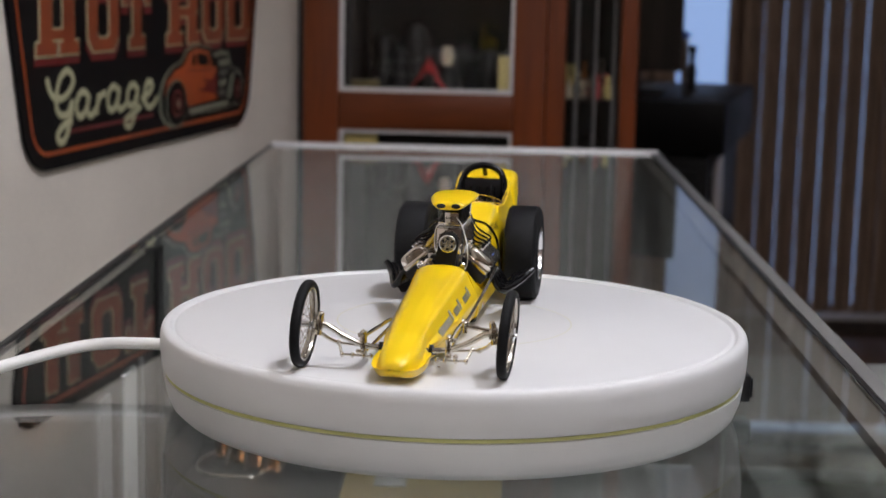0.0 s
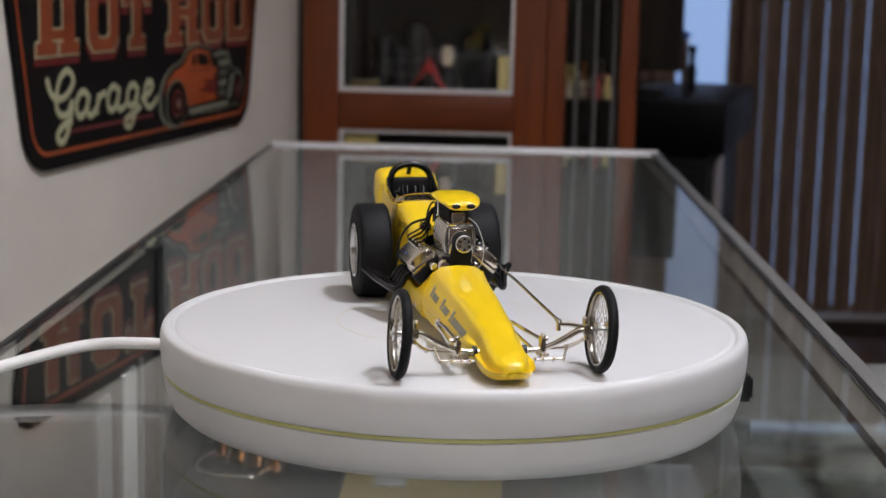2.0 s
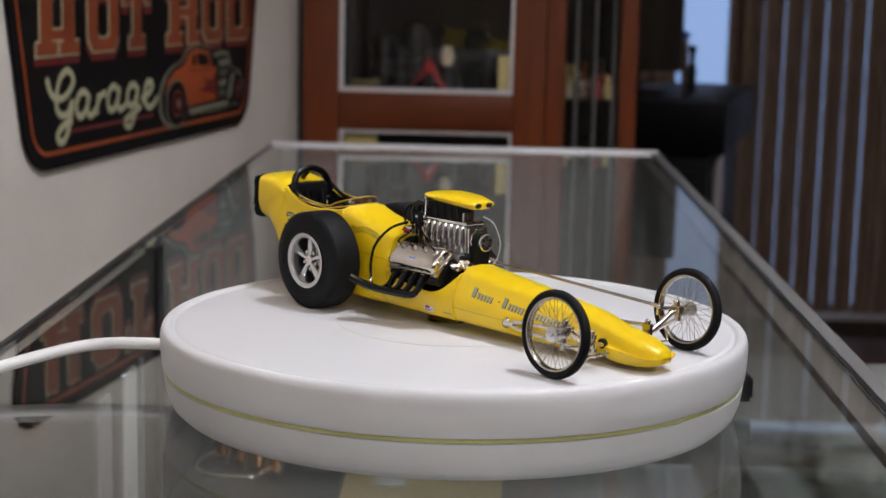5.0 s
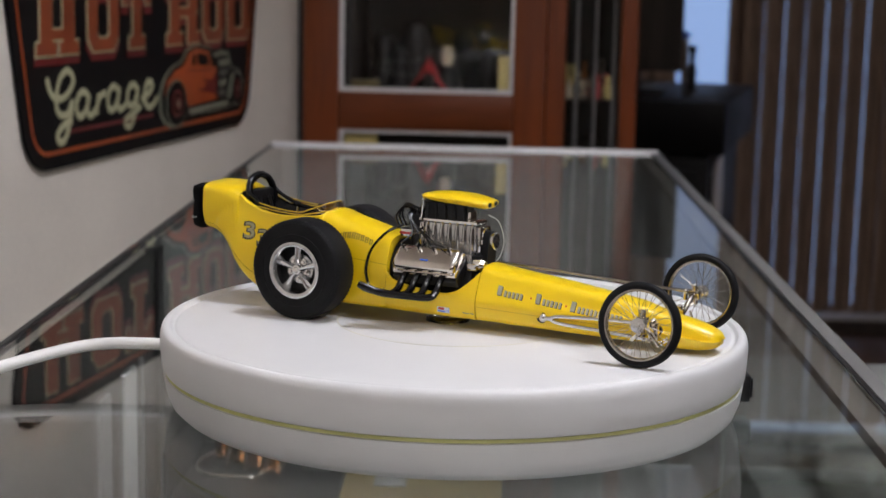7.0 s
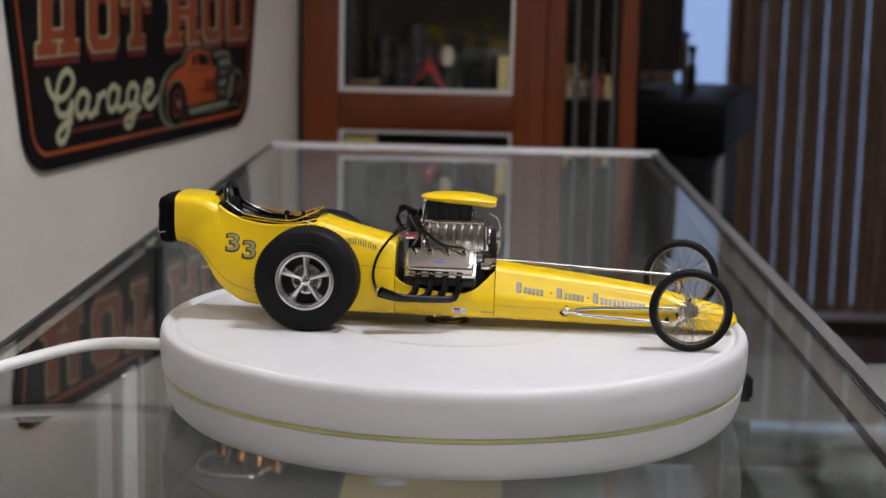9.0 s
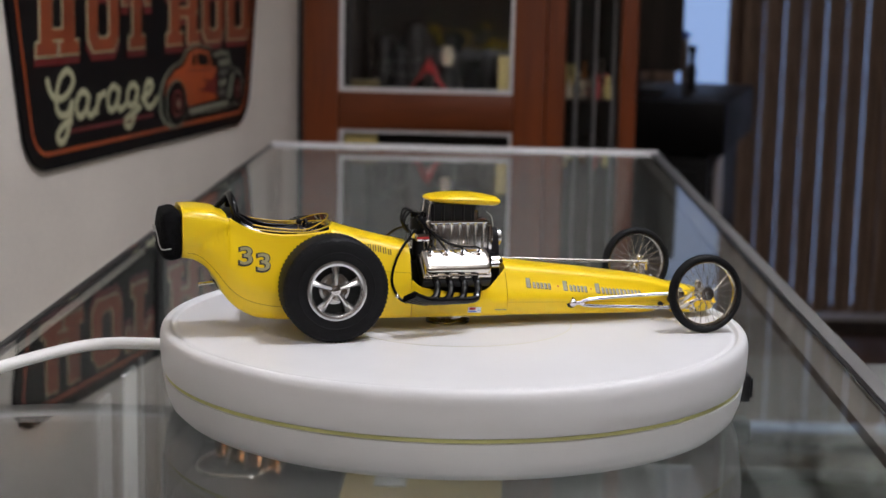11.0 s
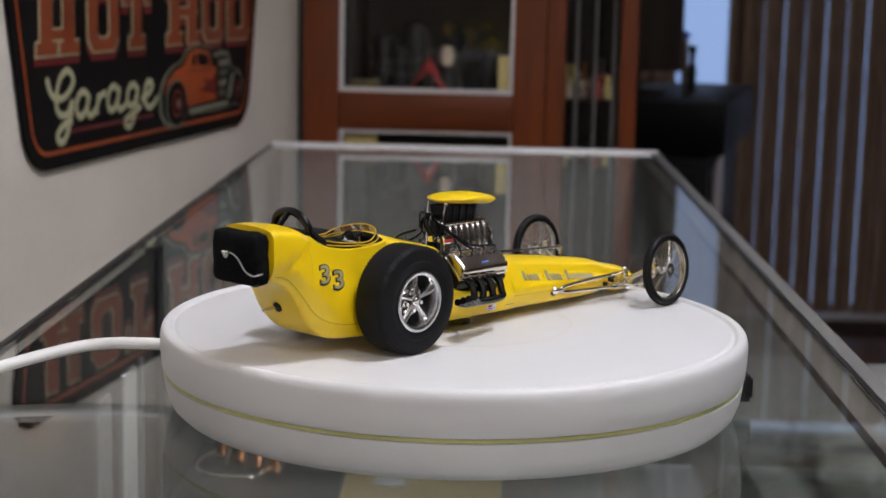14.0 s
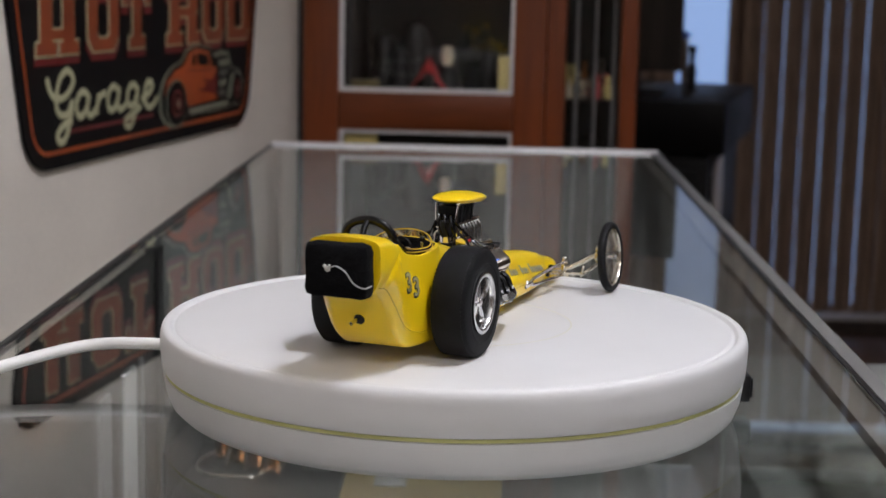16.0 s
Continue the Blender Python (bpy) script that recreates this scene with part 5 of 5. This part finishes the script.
def engine():
    e = part("engine_block", box(box(bmesh.new(), -20, 13.5, -9, 9, 7, 27, bevel=1.5), -16, 15.5, -6, 6, 12, 31, bevel=1.2), SATIN, DRAGSTER, "black engine block", MM)
    for s in (-1, 1):
        m = Matrix.Translation((-4.4, s * 13.4, 27.8)) @ Matrix.Rotation(s * radians(-40), 4, "X")
        bm = box(bmesh.new(), -15.5, 14.5, -7.5, 7.5, -6.5, -2.2, m=m, bevel=0.8)
        part("cylinder_head", bm, SATIN, e, "", MM)
        bm = bmesh.new()
        box(bm, -15.4, 14.4, -6.7, 6.7, -2.2, 0.2, bevel=1.1)
        st = [(x, [(0, 0.0), (5.9 * q, 0.0), (6.3 * q, 1.4), (5.9 * q, 2.9 * q), (4.2 * q, 3.9 * q), (2.0 * q, 4.2 * q), (0, 4.2 * q)]) for x, q in ((-14.8, 0.80), (-14.2, 0.93), (-12.5, 1.0), (11.5, 1.0), (13.2, 0.93), (13.8, 0.80))]
        loft(bm, st, nx=4, nl=3)
        box(bm, -12.6, 11.6, s * 5.3 - 0.3, s * 5.3 + 0.3, 2.75, 3.25, bevel=0.15)
        bmesh.ops.transform(bm, matrix=m, verts=bm.verts)
        vc = part("valve_cover", bm, COVER, e, "chrome valve cover", MM, smooth=40)
        bm = bmesh.new()
        for k in range(4):
            rod(bm, (-11.5 + 7 * k, -s * 2.4, 3.6), (-11.5 + 7 * k, -s * 2.4, 5.2), 1.1)
        bmesh.ops.transform(bm, matrix=m, verts=bm.verts)
        part("plug_tube", bm, CHROME, vc, "", MM)
        bm = bmesh.new()
        for x in (-13, -4, 5, 12.6):
            rod(bm, (x, s * 5.9, 0.4), (x, s * 5.9, 1.3), 0.55, seg=6)
            rod(bm, (x, -s * 5.4, 0.4), (x, -s * 5.4, 1.5), 0.55, seg=6)
        bmesh.ops.transform(bm, matrix=m, verts=bm.verts)
        part("cover_bolt", bm, CHROME, vc, "", MM)
        bm = box(bmesh.new(), -2.2, 1.6, s * 2.8 - 0.28, s * 2.8 + 0.28, 3.95, 4.3)
        bmesh.ops.transform(bm, matrix=m, verts=bm.verts)
        part("cover_badge", bm, BLUE, vc, "", MM)
        # plug leads from the magneto over the cover
        for k in range(4):
            q = m @ Vector((-11.5 + 7 * k, -s * 2.4, 5.3))
            pts = [(-17.5, s * 2.0, 46.5), (-19.5 + k, s * (4.5 + k * .4), 46.0 - k), (-15 + 3.5 * k, s * 9.5, 39.0 - k * 1.2), tuple(q + Vector((-1.0, 0, 1.6))), tuple(q)]
            part("plug_lead", tube(bmesh.new(), pts, 0.42, 6, 5), BLACK, e, "", MM)
        # headers
        for k in range(4):
            x = -14.4 + 5.85 * k
            pts = [(x, s * 16.2, 22.0), (x + 0.2, s * 19.4, 20.4), (x - 0.5, s * 21.6, 16.6), (x - 3.6, s * (22.4 + 0.6 * k), 14.2 + 0.1 * k), (-20.5 + 0.8 * k, s * (23.4 + 1.7 * k), 14.0 + 0.5 * k),
                   (-26.5 + 0.6 * k, s * (24.6 + 2.2 * k), 15.2 + 0.8 * k), (-29.5 + 0.6 * k, s * (25.8 + 2.4 * k), 16.2 + 1.0 * k)]
            part("exhaust_pipe", tube(bmesh.new(), pts, 1.5, 10, 5), BLACK, e, "gloss black exhaust pipe", MM)
        # coolant hose down the cowl side
        part("hose", tube(bmesh.new(), [(-20.5, s * 6.5, 41.5), (-25.5, s * 12.5, 38.5), (-31.0, s * 16.2, 31.0), (-33.0, s * 17.0, 22.0), (-30.5, s * 18.5, 15.5), (-27.5, s * 21.0, 13.5)], 0.6, 8, 6), BLACK, e, "", MM)
        part("hose_clamp", ball(bmesh.new(), (-31.0, s * 18.4, 16.0), 1.0), CHROME, e, "", MM)
    # blower
    bm = bmesh.new()
    box(bm, -12.5, 12.8, -5.6, 5.6, 31.0, 43.4, bevel=2.2)
    b = part("blower", bm, CAST, e, "polished ribbed supercharger", MM, smooth=40)
    for k in range(7):
        x = -10.8 + 3.55 * k
        bm = bmesh.new()
        tube(bm, [(x, -5.5, 31.8), (x, -6.2, 35), (x, -6.1, 39.5), (x, -4.8, 43.0), (x, 0, 43.8), (x, 4.8, 43.0), (x, 6.1, 39.5), (x, 6.2, 35), (x, 5.5, 31.8)], 0.85, 8, 3)
        part("rib", bm, CAST, b, "", MM)
    bm = bmesh.new()
    box(bm, -14.6, -12.4, -5.4, 5.4, 31.4, 43.0, bevel=0.9)
    box(bm, 12.7, 14.4, -5.3, 5.3, 31.5, 42.4, bevel=0.8)
    rod(bm, (13.0, 0, 37), (14.9, 0, 37), 4.9, 4.4, 28)
    box(bm, -13.0, 12.5, -5.2, 5.2, 43.2, 44.6, bevel=0.5)
    part("end_plate", bm, CHROME, b, "", MM)
    bm = bmesh.new()
    for a in range(10):
        t = a * math.tau / 10
        rod(bm, (14.3, 4.5 * math.cos(t), 37 + 4.6 * math.sin(t)), (15.1, 4.5 * math.cos(t), 37 + 4.6 * math.sin(t)), 0.4, seg=6)
    part("plate_bolt", bm, CHROME, b, "", MM)
    box_m = part("manifold", box(bmesh.new(), -13, 12.5, -7.4, 7.4, 27.5, 31.2, bevel=1.0), CAST, e, "", MM)
    # belt drive
    bm = slab(bmesh.new(), [(2.2 + 4.1 * math.cos(radians(a)), 36.6 + 4.1 * math.sin(radians(a))) for a in range(0, 181, 15)] + [(4.6 * math.cos(radians(a)), 21.0 + 4.6 * math.sin(radians(a))) for a in range(180, 361, 15)], 14.6, 17.6, lambda u, v, d: (d, u, v))
    part("drive_belt", bm, RUBBER, e, "black drive belt", MM)
    bm = lathe(bmesh.new(), [(0.0, 14.2), (3.5, 14.2), (3.5, 18.2), (3.75, 18.4), (3.75, 19.0), (3.3, 19.3), (0.0, 19.3)], 32, "x", False, (0, 2.2, 36.6))
    pu = part("blower_pulley", bm, ALLOY, e, "polished pulley with round holes", MM, smooth=30)
    hole = part("pulley_hole", rod(bmesh.new(), (19.25, 2.2, 38.8), (19.45, 2.2, 38.8), 0.55, seg=10), SATIN, pu, "", MM)
    for k in range(1, 6):
        a = k * math.tau / 6
        share(hole, pu, Matrix.Translation((0, 0.0022, 0.0366)) @ Matrix.Rotation(a, 4, "X") @ Matrix.Translation((0, -0.0022, -0.0366)))
    bm = lathe(bmesh.new(), [(0.0, 14.2), (4.3, 14.2), (4.3, 17.9), (3.2, 18.4), (0.0, 18.4)], 32, "x", False, (0, 0, 21.0))
    part("crank_pulley", bm, CAST, e, "", MM, smooth=30)
    bm = lathe(bmesh.new(), [(0.0, 13.0), (2.6, 13.0), (2.8, 16.5), (2.0, 18.0), (0.0, 18.2)], 24, "x", False, (0, -5.6, 27.0))
    part("fuel_pump", bm, CHROMEW, e, "", MM, smooth=30)
    for y in (-9.6, 8.0):
        bm = lathe(bmesh.new(), [(0.0, 12.0), (1.7, 12.0), (1.7, 15.4), (1.2, 16.0), (0.0, 16.0)], 20, "x", False, (0, y, 26.5))
        part("water_fitting", bm, CHROME, e, "", MM)
    part("fuel_line", tube(bmesh.new(), [(14, 5.0, 47), (17.5, 8.0, 44), (19.0, 10.5, 36), (17.5, 10.5, 29), (15.5, 9.5, 26)], 0.22, 6, 6), STRING, e, "clear fuel line", MM)
    # injector and scoop
    bm = bmesh.new()
    a = [bm.verts.new(p) for p in ((-12.2, -3.2, 43.8), (5.8, -3.2, 43.8), (5.8, 3.2, 43.8), (-12.2, 3.2, 43.8))]
    c = [bm.verts.new(p) for p in ((-13.2, -4.2, 51.6), (7.4, -4.2, 51.6), (7.4, 4.2, 51.6), (-13.2, 4.2, 51.6))]
    bm.faces.new(a), bm.faces.new(c)
    for k in range(4):
        bm.faces.new((a[k], a[(k + 1) % 4], c[(k + 1) % 4], c[k]))
    inj = part("injector", bm, SATIN, e, "black ribbed injector body", MM)
    for k in range(5):
        for s in (-1, 1):
            x = -11.6 + 4.4 * k
            part("rib", rod(bmesh.new(), (x, s * 3.3, 44.1), (x - 0.2, s * 4.3, 51.4), 0.7, 0.6, 8), SATIN, inj, "", MM)
    bm = box(bmesh.new(), 6.6, 8.6, -3.0, 3.0, 44.4, 48.4, bevel=0.6)
    part("throttle_block", bm, CHROME, inj, "", MM)
    bm = bmesh.new()
    rod(bm, (-14.5, -4.2, 43.5), (-13.0, -5.0, 53.0), 0.45)
    rod(bm, (-14.5, 4.2, 43.5), (-13.0, 5.0, 53.0), 0.45)
    ball(bm, (-13.0, -5.0, 52.6), 0.9), ball(bm, (-14.5, -4.4, 44.0), 0.9)
    part("throttle_linkage", bm, CHROME, inj, "", MM)
    xs = [(-15.2, 53.9, 54.4, 1.4), (-14.0, 53.2, 55.0, 5.0), (-10, 52.3, 55.8, 8.2), (-3, 51.6, 56.3, 9.6), (5, 51.0, 56.1, 9.5), (11, 50.5, 55.4, 8.4), (15, 50.2, 54.6, 7.3), (16.8, 50.5, 54.1, 6.6), (17.3, 51.0, 53.6, 6.2)]
    st = []
    for x, zb, zt, w in xs:
        d = zt - zb
        st.append((x, [(0, zb), (w * 0.52, zb + 0.06 * d), (w * 0.84, zb + 0.30 * d), (w, zb + 0.58 * d), (w * 0.90, zb + 0.76 * d), (w * 0.5, zb + 0.95 * d), (0, zt)]))
    sc = part("scoop", loft(bmesh.new(), st, nx=4, nl=3), YELLOW, e, "yellow air scoop with two intake holes", MM, smooth=50)
    for s in (-1, 1):
        bm = bmesh.new()
        ball(bm, (16.6, s * 3.1, 52.2), 1.0, 1.2, 2.4, 1.30, 16)
        part("intake_hole", bm, SATIN, sc, "", MM)
    for ob in (b, inj, sc):
        ob.location.y = 0.0019
    # magneto
    bm = bmesh.new()
    rod(bm, (-17.5, 0, 30), (-17.5, 0, 41), 2.6)
    rod(bm, (-17.5, 0, 41), (-17.5, 0, 46), 4.0, 3.6)
    mg = part("magneto", bm, SATIN, e, "black magneto", MM)
    bm = bmesh.new()
    for k in range(8):
        a = k * math.tau / 8
        rod(bm, (-17.5 + 2.7 * math.cos(a), 2.7 * math.sin(a), 46), (-17.5 + 2.9 * math.cos(a), 2.9 * math.sin(a), 48.2), 0.6)
    part("lead_tower", bm, BLACK, mg, "", MM)
    part("magneto_band", lathe(bmesh.new(), [(2.7, 37.2), (3.0, 37.2), (3.0, 39.6), (2.7, 39.6)], 24, "z", True, (-17.5, 0, 0)), CHROME, mg, "", MM)
    bm = box(bmesh.new(), -20.5, -15, -9.6, -5.2, 37.0, 40.2, bevel=0.6)
    part("coil_box", bm, CHROME, e, "", MM)
    bm = box(bmesh.new(), -20.8, -14.7, -9.8, -9.65, 38.0, 39.0)
    part("coil_stripe", bm, REDINK, e, "", MM)
    for k in range(3):
        part("ignition_wire", tube(bmesh.new(), [(-18, -2 + 2 * k, 48), (-22.5 - k * .6, -3.5 + 2.4 * k, 48.6 + k * .5), (-25.0, -5 + 2.8 * k, 44.5), (-22.5, -6 + 3 * k, 40.0)], 0.45, 6, 5), BLACK, e, "", MM)


engine()

# small clear stand under the chassis
part("stand_pad", lathe(bmesh.new(), [(0.0, 0.1), (9.5, 0.1), (9.5, 1.2), (6.0, 2.2), (5.5, 5.2), (0.0, 5.2)], 40, "z", False, (-3.0, 2.65, 0)), CLEAR, DRAGSTER, "clear plastic disc under the chassis", MM, smooth=40)


def motions():
    times = [0.0, 0.1, 0.25] + [0.5 * i for i in range(1, 32)] + [15.75, 15.9, 16.0]
    rows, turn = [], []
    for t in times:
        a = SPIN0 + SPIN * t
        m = pose(0, 0, TOP, 0, 0, a) @ pose(0, -0.00265, 0)
        rows.append((t, m))
        turn.append((t, pose(0, 0, 0, 0, 0, a)))
    walk(DRAGSTER, rows)
    walk(PLATTER, turn)


motions()
